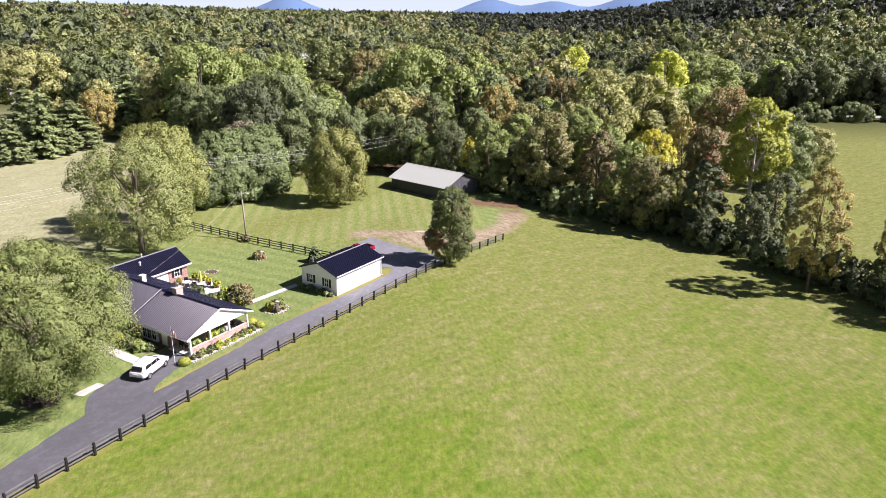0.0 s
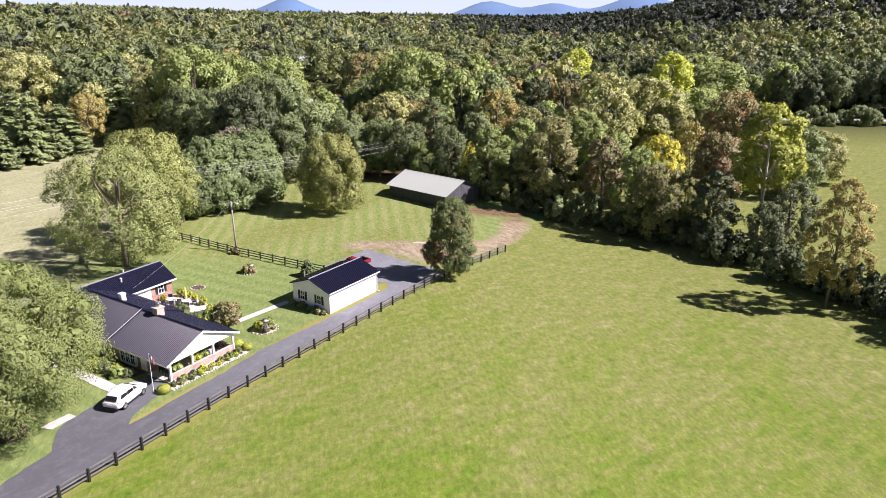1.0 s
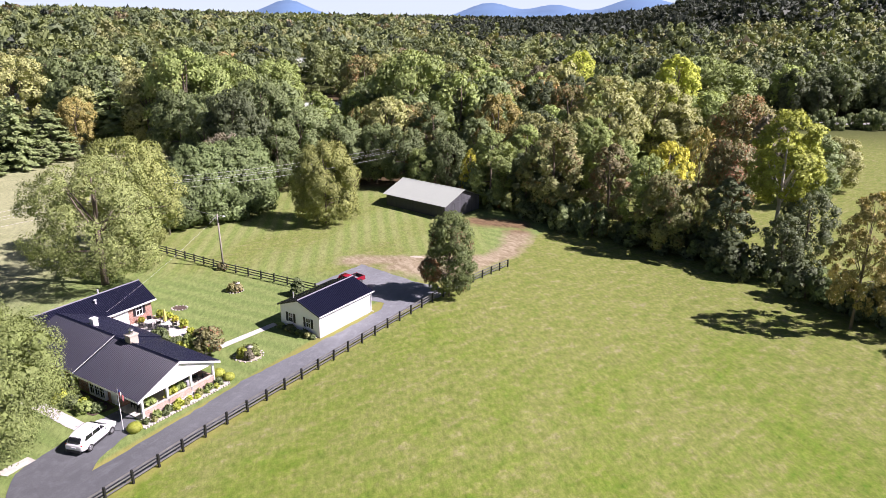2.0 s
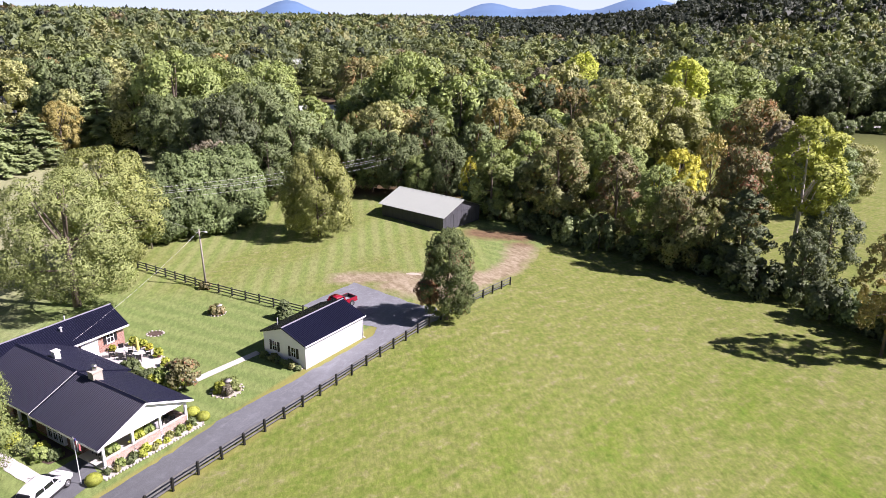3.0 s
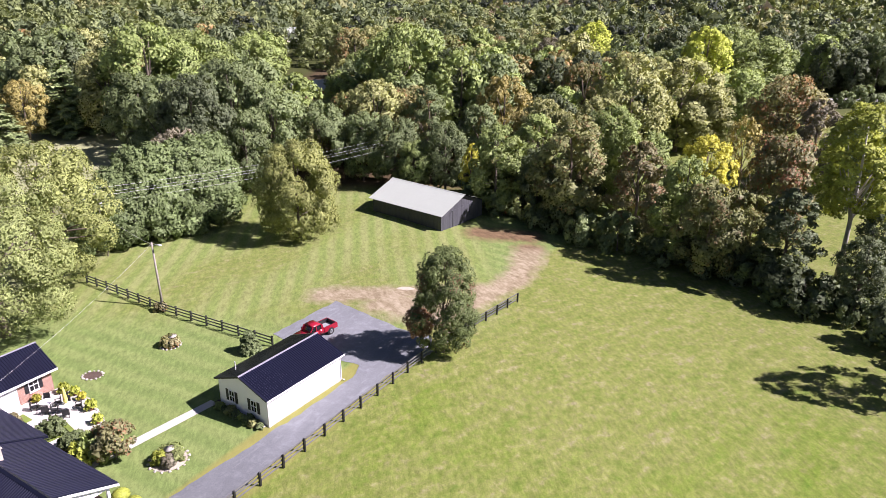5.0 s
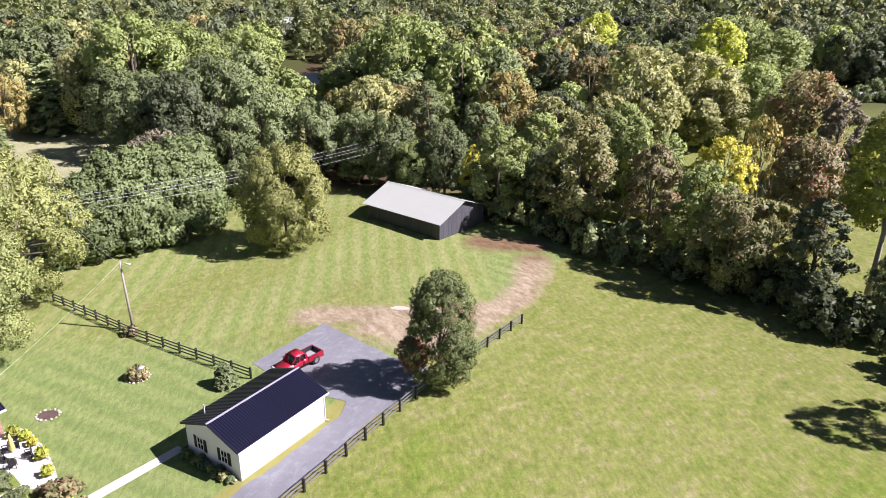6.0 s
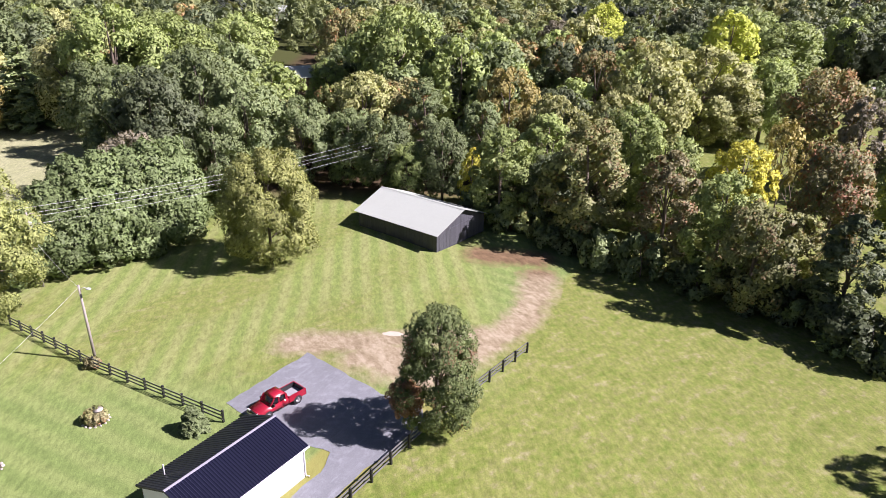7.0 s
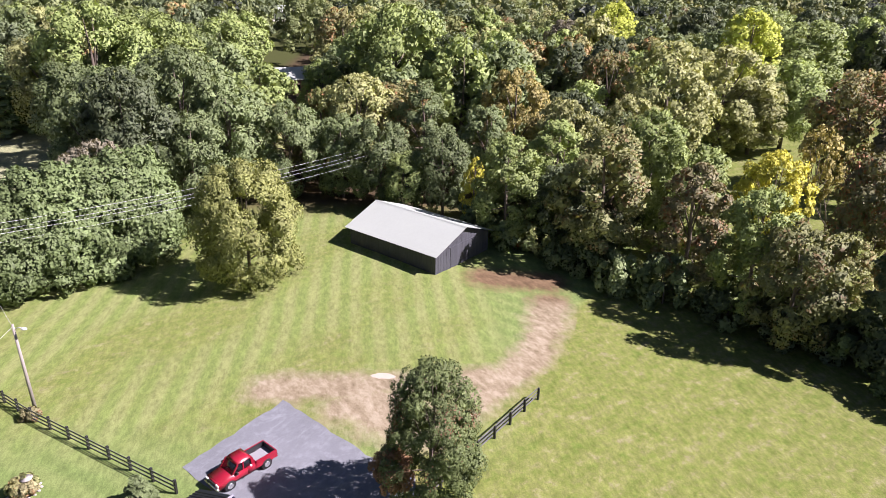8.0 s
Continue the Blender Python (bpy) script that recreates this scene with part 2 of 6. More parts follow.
class Solid:
    """Collects boxes, prisms and tubes into one mesh."""

    def __init__(self):
        self.v, self.f = [], []

    def add(self, verts, faces):
        k = len(self.v)
        self.v += [tuple(p) for p in verts]
        self.f += [tuple(i + k for i in f) for f in faces]
        return self

    def box(self, x0, y0, z0, x1, y1, z1, m=None):
        p = [Vector(q) for q in ((x0, y0, z0), (x1, y0, z0), (x1, y1, z0), (x0, y1, z0), (x0, y0, z1), (x1, y0, z1), (x1, y1, z1), (x0, y1, z1))]
        if m is not None:
            p = [m @ q for q in p]
        return self.add(p, [(0, 3, 2, 1), (4, 5, 6, 7), (0, 1, 5, 4), (1, 2, 6, 5), (2, 3, 7, 6), (3, 0, 4, 7)])

    def prism(self, outline, axis, a, b, m=None):
        """An outline in the plane across the axis (0, 1 or 2), drawn out from a to b."""
        n, pts = len(outline), []
        for w in (a, b):
            for p, q in outline:
                c = [p, q]
                c.insert(axis, w)
                pts.append(Vector(c) if m is None else m @ Vector(c))
        return self.add(pts, [tuple(range(n))[::-1], tuple(range(n, 2 * n))] + [(i, (i + 1) % n, n + (i + 1) % n, n + i) for i in range(n)])

    def tube(self, points, radii, sides=8, cap=True):
        rings = []
        pts = [Vector(p) for p in points]
        for i, p in enumerate(pts):
            d = (pts[min(i + 1, len(pts) - 1)] - pts[max(i - 1, 0)]).normalized()
            a = d.orthogonal().normalized()
            b = d.cross(a)
            rings.append([p + (a * math.cos(2 * math.pi * k / sides) + b * math.sin(2 * math.pi * k / sides)) * radii[i] for k in range(sides)])
        k0 = len(self.v)
        for r in rings:
            self.v += [tuple(q) for q in r]
        for i in range(len(rings) - 1):
            for k in range(sides):
                j = (k + 1) % sides
                self.f.append((k0 + i * sides + k, k0 + i * sides + j, k0 + (i + 1) * sides + j, k0 + (i + 1) * sides + k))
        if cap:
            self.f.append(tuple(k0 + k for k in range(sides))[::-1])
            self.f.append(tuple(k0 + (len(rings) - 1) * sides + k for k in range(sides)))
        return self

    def blob(self, centre, radii, rows=6, cols=10, wobble=0.0, rnd=None):
        cx, cy, cz = centre
        k0 = len(self.v)
        for i in range(rows + 1):
            a = math.pi * i / rows
            for j in range(cols):
                b = 2 * math.pi * j / cols
                s = 1 + (rnd.uniform(-wobble, wobble) if rnd else 0)
                self.v.append((cx + radii[0] * s * math.sin(a) * math.cos(b), cy + radii[1] * s * math.sin(a) * math.sin(b), cz + radii[2] * s * math.cos(a)))
        for i in range(rows):
            for j in range(cols):
                q = (j + 1) % cols
                self.f.append((k0 + i * cols + j, k0 + (i + 1) * cols + j, k0 + (i + 1) * cols + q, k0 + i * cols + q))
        return self

    def mesh(self, name, mats, smooth=False):
        return mesh_of(name, self.v, self.f, mats, None, smooth)


def part(name, data, parent, label=""):
    ob = new(name, data)
    ob.parent = parent
    return tagged(ob, label=label)


def thing(name, m, label, category, group="", kind=""):
    ob = new(name)
    ob.empty_display_size = 0.3
    ob.matrix_basis = m
    return tagged(ob, label, category, group, kind)


# ======== the lie of the land ========
def ease(k):
    k = min(1.0, max(0.0, k))
    return k * k * (3 - 2 * k)


def land(x, y):
    """The ground's height."""
    z = -1.15 * ease((y - 96) / 44) - 2.3 * ease((x + 6) / 46) + 0.3 * ease((-x - 20) / 30)
    d, az = math.hypot(x, y), math.degrees(math.atan2(x, y))
    z += 58 * ease((az - 6) / 22) * ease((d - 420) / 700) + 70 * ease((az - 22) / 12) * ease((d - 1100) / 600)
    z += 12 * ease((-az - 10) / 16) * ease((d - 260) / 400)
    return z


def grid_lines(stops):
    out = []
    for a, b, step in stops:
        out += list(np.arange(a, b, step))
    return out + [stops[-1][1]]


GX = grid_lines([(-4000, -1000, 500), (-1000, -200, 80), (-200, -44, 4), (-44, 48, 2), (48, 200, 4), (200, 1000, 80), (1000, 4000, 500)])
GY = grid_lines([(-600, -60, 90), (-60, 92, 4), (92, 152, 2), (152, 260, 4), (260, 1000, 37), (1000, 4600, 300)])


def ground_material(name, track=False):
    m, t, b = shader(name)
    v = coords(t)
    sep = t.nodes.new("ShaderNodeSeparateXYZ")
    t.links.new(v, sep.inputs[0])
    x, y = sep.outputs[0], sep.outputs[1]
    big = noise_tex(t, v, 0.035, 4, 0.6)
    mid = noise_tex(t, v, 0.34, 7, 0.66, ((1.0, 0.5, 1.0), 27))
    fine = noise_tex(t, v, 2.4, 7, 0.75, ((1.0, 0.38, 1.0), -8))
    blades = noise_tex(t, v, 9.0, 4, 0.75)
    patchy = noise_tex(t, v, 0.11, 5, 0.6, ((1.0, 0.4, 1.0), 27))
    # the meadow's growth runs in faint swaths aslant of the lane
    along, across = arith(t, "MULTIPLY_ADD", x, 0.77, arith(t, "MULTIPLY", y, 0.64)), arith(t, "MULTIPLY_ADD", x, -0.64, arith(t, "MULTIPLY", y, 0.77))
    swath_at = t.nodes.new("ShaderNodeCombineXYZ")
    t.links.new(arith(t, "MULTIPLY", along, 0.38), swath_at.inputs[0])
    t.links.new(across, swath_at.inputs[1])
    swath = noise_tex(t, swath_at.outputs[0], 0.75, 6, 0.7)
    tufts = noise_tex(t, v, 1.15, 7, 0.72)
    growth = arith(t, "MULTIPLY_ADD", tufts, 0.5, arith(t, "MULTIPLY", swath, 0.5))
    meadow = ramp(t, growth, (0.36, (0.104, 0.158, 0.026)), (0.46, (0.154, 0.188, 0.042)), (0.54, (0.186, 0.206, 0.060)), (0.63, (0.250, 0.238, 0.115)))
    lush = ramp(t, growth, (0.36, (0.076, 0.158, 0.010)), (0.5, (0.126, 0.186, 0.019)), (0.63, (0.192, 0.212, 0.050)))
    meadow = mix(t, ramp(t, arith(t, "ADD", arith(t, "MULTIPLY_ADD", patchy, 0.6, arith(t, "MULTIPLY", big, 0.4)), arith(t, "MULTIPLY_ADD", y, -0.0035, 0.235)), (0.43, 0.0), (0.6, 0.9)), meadow, lush)
    # dry mown field across the house
    far_left = ramp(t, arith(t, "MULTIPLY_ADD", x, -0.03, arith(t, "MULTIPLY_ADD", mid, 0.5, -1.55)), (0.0, 0.0), (0.45, 1.0))
    straw = ramp(t, mid, (0.3, (0.26, 0.28, 0.14)), (0.7, (0.355, 0.36, 0.205)))
    # close-mown lawn round the house and before the barn, with the mower's stripes
    mapped = t.nodes.new("ShaderNodeMapping")
    mapped.inputs["Rotation"].default_value = (0, 0, radians(-6))
    t.links.new(v, mapped.inputs["Vector"])
    wave = node(t, "ShaderNodeTexWave", Scale=0.13, Distortion=0.5, Detail=2.0)
    wave.wave_profile = "SIN"
    sway = t.nodes.new("ShaderNodeVectorMath")
    sway.operation = "MULTIPLY_ADD"
    t.links.new(noise_tex(t, v, 0.12, 3), sway.inputs[0])
    sway.inputs[1].default_value = (0.8, 0.0, 0.0)
    t.links.new(mapped.outputs["Vector"], sway.inputs[2])
    t.links.new(sway.outputs[0], wave.inputs["Vector"])
    stripe = ramp(t, wave.outputs["Fac"], (0.15, (0.172, 0.226, 0.062)), (0.85, (0.226, 0.255, 0.092)))
    barn_lawn = arith(t, "MULTIPLY", ramp(t, arith(t, "MULTIPLY_ADD", y, 0.05, -5.05), (0.0, 0.0), (0.35, 1.0)), ramp(t, arith(t, "MULTIPLY_ADD", x, -0.08, 0.95), (0.0, 0.0), (0.4, 1.0)))
    mapped2 = t.nodes.new("ShaderNodeMapping")
    mapped2.inputs["Rotation"].default_value = (0, 0, radians(-62))
    t.links.new(v, mapped2.inputs["Vector"])
    wave2 = node(t, "ShaderNodeTexWave", Scale=0.12, Distortion=2.6, Detail=3.0)
    t.links.new(mapped2.outputs["Vector"], wave2.inputs["Vector"])
    yard = ramp(t, wave2.outputs["Fac"], (0.15, (0.152, 0.212, 0.062)), (0.85, (0.184, 0.238, 0.076)))
    house_side = ramp(t, arith(t, "MULTIPLY_ADD", y, 0.0295, arith(t, "MULTIPLY_ADD", x, -0.05, -2.875)), (0.0, 0.0), (0.06, 1.0))
    col = mix(t, house_side, meadow, yard)
    col = mix(t, barn_lawn, col, mix(t, ramp(t, patchy, (0.42, 0.05), (0.62, 0.75)), stripe, meadow))
    col = mix(t, far_left, col, straw)
    col = mix(t, 1.0, col, ramp(t, fine, (0.34, 0.72), (0.66, 1.25)), "MULTIPLY")
    col = mix(t, 1.0, col, ramp(t, blades, (0.34, 0.82), (0.66, 1.17)), "MULTIPLY")
    # drier verges along the lane
    off = arith(t, "MULTIPLY_ADD", x, 0.0857, arith(t, "MULTIPLY_ADD", y, -0.0515, 0.5 + 1.774 + 3.2))
    verge = ramp(t, arith(t, "MULTIPLY_ADD", fine, 0.05, arith(t, "SUBTRACT", off, 0.025)), (-0.02, 0.0), (0.0, 0.0), (0.03, 0.0), (0.08, 0.75), (0.49, 0.75), (0.52, 0.6), (0.6, 0.0))
    reach = ramp(t, arith(t, "MULTIPLY_ADD", y, 0.005, 0.0), (0.50, 1.0), (0.53, 0.0))
    col = mix(t, arith(t, "MULTIPLY", verge, reach), col, ramp(t, mid, (0.3, (0.20, 0.195, 0.05)), (0.7, (0.29, 0.26, 0.08))))
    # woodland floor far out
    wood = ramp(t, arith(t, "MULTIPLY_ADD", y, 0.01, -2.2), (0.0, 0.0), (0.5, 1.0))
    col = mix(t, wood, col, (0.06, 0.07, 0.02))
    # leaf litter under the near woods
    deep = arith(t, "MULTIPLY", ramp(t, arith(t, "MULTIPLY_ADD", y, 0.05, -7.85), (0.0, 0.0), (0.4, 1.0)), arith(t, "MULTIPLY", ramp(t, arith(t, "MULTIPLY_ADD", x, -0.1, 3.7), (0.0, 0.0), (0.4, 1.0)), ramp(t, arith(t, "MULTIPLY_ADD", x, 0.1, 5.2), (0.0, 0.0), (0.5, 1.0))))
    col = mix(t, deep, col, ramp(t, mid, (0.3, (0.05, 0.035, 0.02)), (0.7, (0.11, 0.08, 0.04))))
    if track:
        bare = None
        for ax, ay, bx, by, wide in ((-10.9, 112.3, -2.9, 112.5, 3.4), (-2.9, 110.2, 1.6, 107.5, 5.0), (1.6, 105.8, 7.6, 111.9, 3.0), (7.6, 111.9, 12.8, 119.1, 2.7), (12.8, 119.1, 15.9, 127.6, 2.9), (15.7, 127.6, 16.8, 132.9, 3.6), (9.8, 138.4, 17.3, 138.6, 4.0), (-1.9, 113.3, 9.2, 115.3, 2.6)):
            dx, dy = bx - ax, by - ay
            q = dx * dx + dy * dy
            w = arith(t, "MULTIPLY_ADD", x, dx / q, arith(t, "MULTIPLY_ADD", y, dy / q, -(ax * dx + ay * dy) / q))
            clamp = t.nodes.new("ShaderNodeClamp")
            t.links.new(w, clamp.inputs["Value"])
            ex = arith(t, "SUBTRACT", x, arith(t, "MULTIPLY_ADD", clamp.outputs[0], dx, ax))
            ey = arith(t, "SUBTRACT", y, arith(t, "MULTIPLY_ADD", clamp.outputs[0], dy, ay))
            dist = arith(t, "SQRT", arith(t, "ADD", arith(t, "MULTIPLY", ex, ex), arith(t, "MULTIPLY", ey, ey)))
            near = arith(t, "MULTIPLY_ADD", dist, -1.0 / wide, 1.0)
            bare = near if bare is None else arith(t, "MAXIMUM", bare, near)
        rough_edge = arith(t, "MULTIPLY_ADD", arith(t, "MULTIPLY_ADD", noise_tex(t, v, 0.5, 6, 0.7), 0.6, arith(t, "MULTIPLY", fine, 0.4)), 1.9, -0.95)
        bare = ramp(t, arith(t, "ADD", bare, rough_edge), (-0.0, 0.0), (0.62, 0.95))
        litter = noise_tex(t, v, 1.3, 7, 0.72, ((1.0, 0.5, 1.0), -30))
        earth = ramp(t, litter, (0.30, (0.14, 0.105, 0.062)), (0.5, (0.28, 0.23, 0.15)), (0.70, (0.41, 0.355, 0.255)))
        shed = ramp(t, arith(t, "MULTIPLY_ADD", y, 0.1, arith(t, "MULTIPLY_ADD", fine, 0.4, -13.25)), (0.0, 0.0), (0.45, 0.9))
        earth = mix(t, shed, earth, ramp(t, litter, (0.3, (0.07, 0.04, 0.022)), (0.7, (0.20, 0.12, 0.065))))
        col = mix(t, bare, col, earth)
    t.links.new(col, b.inputs["Base Color"])
    b.inputs["Roughness"].default_value, b.inputs["Specular IOR Level"].default_value = 0.95, 0.15
    bump(t, b, arith(t, "MULTIPLY_ADD", blades, 0.5, fine), 0.55, 0.06)
    return m


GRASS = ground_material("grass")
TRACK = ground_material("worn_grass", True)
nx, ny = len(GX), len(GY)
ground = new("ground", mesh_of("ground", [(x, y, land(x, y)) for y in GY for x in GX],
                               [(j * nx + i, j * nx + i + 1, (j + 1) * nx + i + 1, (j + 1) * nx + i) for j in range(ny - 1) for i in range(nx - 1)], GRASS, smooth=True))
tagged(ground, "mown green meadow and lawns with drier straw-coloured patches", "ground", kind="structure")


def sheet(name, outline, material, label, category, lift=0.02, thick=0.0, step=2.0):
    """A flat patch that follows the land: a fan of strips cut from an outline."""
    bm = bmesh.new()
    face = bm.faces.new([bm.verts.new((x, y, 0)) for x, y in outline])
    if face.normal.z < 0 or face.calc_area() and sum((a[0] * b[1] - b[0] * a[1]) for a, b in zip(outline, outline[1:] + outline[:1])) < 0:
        face.normal_flip()
    xs, ys = [p[0] for p in outline], [p[1] for p in outline]
    for k in np.arange(min(xs) + step, max(xs), step):
        bmesh.ops.bisect_plane(bm, geom=bm.verts[:] + bm.edges[:] + bm.faces[:], plane_co=(k, 0, 0), plane_no=(1, 0, 0))
    for k in np.arange(min(ys) + step, max(ys), step):
        bmesh.ops.bisect_plane(bm, geom=bm.verts[:] + bm.edges[:] + bm.faces[:], plane_co=(0, k, 0), plane_no=(0, 1, 0))
    for vtx in bm.verts:
        vtx.co.z = land(vtx.co.x, vtx.co.y) + lift
    if thick:
        ext = bmesh.ops.extrude_face_region(bm, geom=bm.faces[:])
        for g in ext["geom"]:
            if isinstance(g, bmesh.types.BMVert):
                g.co.z += thick
    me = bpy.data.meshes.new(name)
    bm.normal_update()
    bm.to_mesh(me)
    bm.free()
    me.materials.append(material)
    return tagged(new(name, me), label, category, kind="structure")


def wavy(outline, amount, seed, step=0.8):
    """An outline with an uneven edge."""
    rnd, out = random.Random(seed), []
    for (ax, ay), (bx, by) in zip(outline, outline[1:] + outline[:1]):
        n = max(1, int(math.hypot(bx - ax, by - ay) / step))
        for k in range(n):
            w = k / n
            out.append((ax + (bx - ax) * w + rnd.uniform(-amount, amount), ay + (by - ay) * w + rnd.uniform(-amount, amount)))
    return out


def asphalt_material(name, col):
    m, t, b = shader(name)
    v = coords(t)
    big = noise_tex(t, v, 0.5, 4, 0.65, ((1, 0.25, 1), 30))
    fine = noise_tex(t, v, 14, 4, 0.7)
    worn = noise_tex(t, v, 1.6, 6, 0.7, ((1, 0.15, 1), 30))
    crack = ramp(t, worn, (0.56, 0.0), (0.64, 1.0))
    light = tuple(k * 1.75 for k in col)
    sep = t.nodes.new("ShaderNodeSeparateXYZ")
    t.links.new(v, sep.inputs[0])
    # the asphalt gets paler as y grows
    tone_by_y = ramp(t, arith(t, "MULTIPLY_ADD", sep.outputs[1], 0.02, -1.2), (0.0, 0.75), (0.25, 1.05), (0.5, 1.4), (0.78, 1.5))
    base = ramp(t, big, (0.35, col), (0.66, tuple(k * 1.2 for k in col)), (0.85, light))
    base = mix(t, 1.0, base, ramp(t, fine, (0.3, 0.8), (0.7, 1.2)), "MULTIPLY")
    base = mix(t, arith(t, "MULTIPLY", crack, 0.16), base, tuple(k * 2.5 for k in col))
    grit = ramp(t, noise_tex(t, v, 1.1, 6, 0.72), (0.5, 0.0), (0.72, 1.0))
    base = mix(t, arith(t, "MULTIPLY", grit, 0.4), base, tuple(k * 2.1 for k in col))
    base = mix(t, 1.0, base, tone_by_y, "MULTIPLY")
    t.links.new(base, b.inputs["Base Color"])
    b.inputs["Roughness"].default_value = 0.85
    bump(t, b, fine, 0.4, 0.01)
    return m


ASPHALT = asphalt_material("old_asphalt", (0.105, 0.112, 0.118))


CONCRETE = surface("pale_concrete", (0.50, 0.48, 0.44), 0.85, 0.12, 2)
MULCH = surface("mulch", (0.09, 0.06, 0.045), 0.95, 0.4, 6, bumps=0.8, distance=0.03)

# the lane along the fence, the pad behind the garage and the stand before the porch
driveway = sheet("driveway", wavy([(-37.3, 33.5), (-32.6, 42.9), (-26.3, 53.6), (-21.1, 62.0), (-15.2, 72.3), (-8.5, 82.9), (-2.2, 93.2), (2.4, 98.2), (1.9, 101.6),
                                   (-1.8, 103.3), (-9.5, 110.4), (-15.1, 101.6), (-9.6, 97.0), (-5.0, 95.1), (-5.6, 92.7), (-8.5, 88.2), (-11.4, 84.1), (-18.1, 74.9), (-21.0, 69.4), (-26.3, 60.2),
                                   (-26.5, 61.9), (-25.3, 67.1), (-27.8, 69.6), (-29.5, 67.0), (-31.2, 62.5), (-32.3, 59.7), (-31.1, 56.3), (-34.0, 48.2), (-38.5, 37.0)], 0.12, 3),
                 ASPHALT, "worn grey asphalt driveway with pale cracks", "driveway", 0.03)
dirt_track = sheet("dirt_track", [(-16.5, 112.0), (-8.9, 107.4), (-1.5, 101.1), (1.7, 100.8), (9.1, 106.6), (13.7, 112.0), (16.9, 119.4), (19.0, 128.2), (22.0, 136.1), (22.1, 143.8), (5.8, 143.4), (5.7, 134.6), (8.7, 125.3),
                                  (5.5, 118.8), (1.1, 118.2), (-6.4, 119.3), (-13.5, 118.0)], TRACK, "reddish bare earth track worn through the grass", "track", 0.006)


# ======== trees ========
def unit(v):
    return v / (np.linalg.norm(v, axis=-1, keepdims=True) + 1e-9)


def leaf_sprays(rng, centres, out_dirs, size, droop=0.0, stray=0.33):
    """Leaf clumps: one pointed spray at each centre, roughly facing outwards."""
    n = len(centres)
    nrm = unit(out_dirs + rng.normal(0, stray, (n, 3)) + np.array([0, 0, 0.3 * stray]))
    ref = rng.normal(0, 1, (n, 3))
    if droop:
        ref = ref * (1 - droop) + np.array([0, 0, -2.0]) * droop
    a = unit(np.cross(nrm, ref))
    b = np.cross(nrm, a)
    s = size * rng.uniform(0.6, 1.4, (n, 1))
    a = a * s * rng.uniform(0.5, 0.85, (n, 1)) * (1 - 0.45 * droop)
    b = b * s * 0.62 * (1 + 0.9 * droop)
    skew = a * rng.uniform(-0.5, 0.5, (n, 1))
    return np.stack([centres - b * 1.05 + skew, centres + b * 0.75 + a, centres + b * 0.75 - a], axis=1)


def outside(p, centres, radii, share):
    """Which points lie in none of the spheres."""
    keep = np.ones(len(p), bool)
    for k in range(0, len(p), 3000):
        gap = np.linalg.norm(p[k:k + 3000, None] - centres[None], axis=2)
        keep[k:k + 3000] = (gap > share * radii[None]).all(axis=1)
    return keep


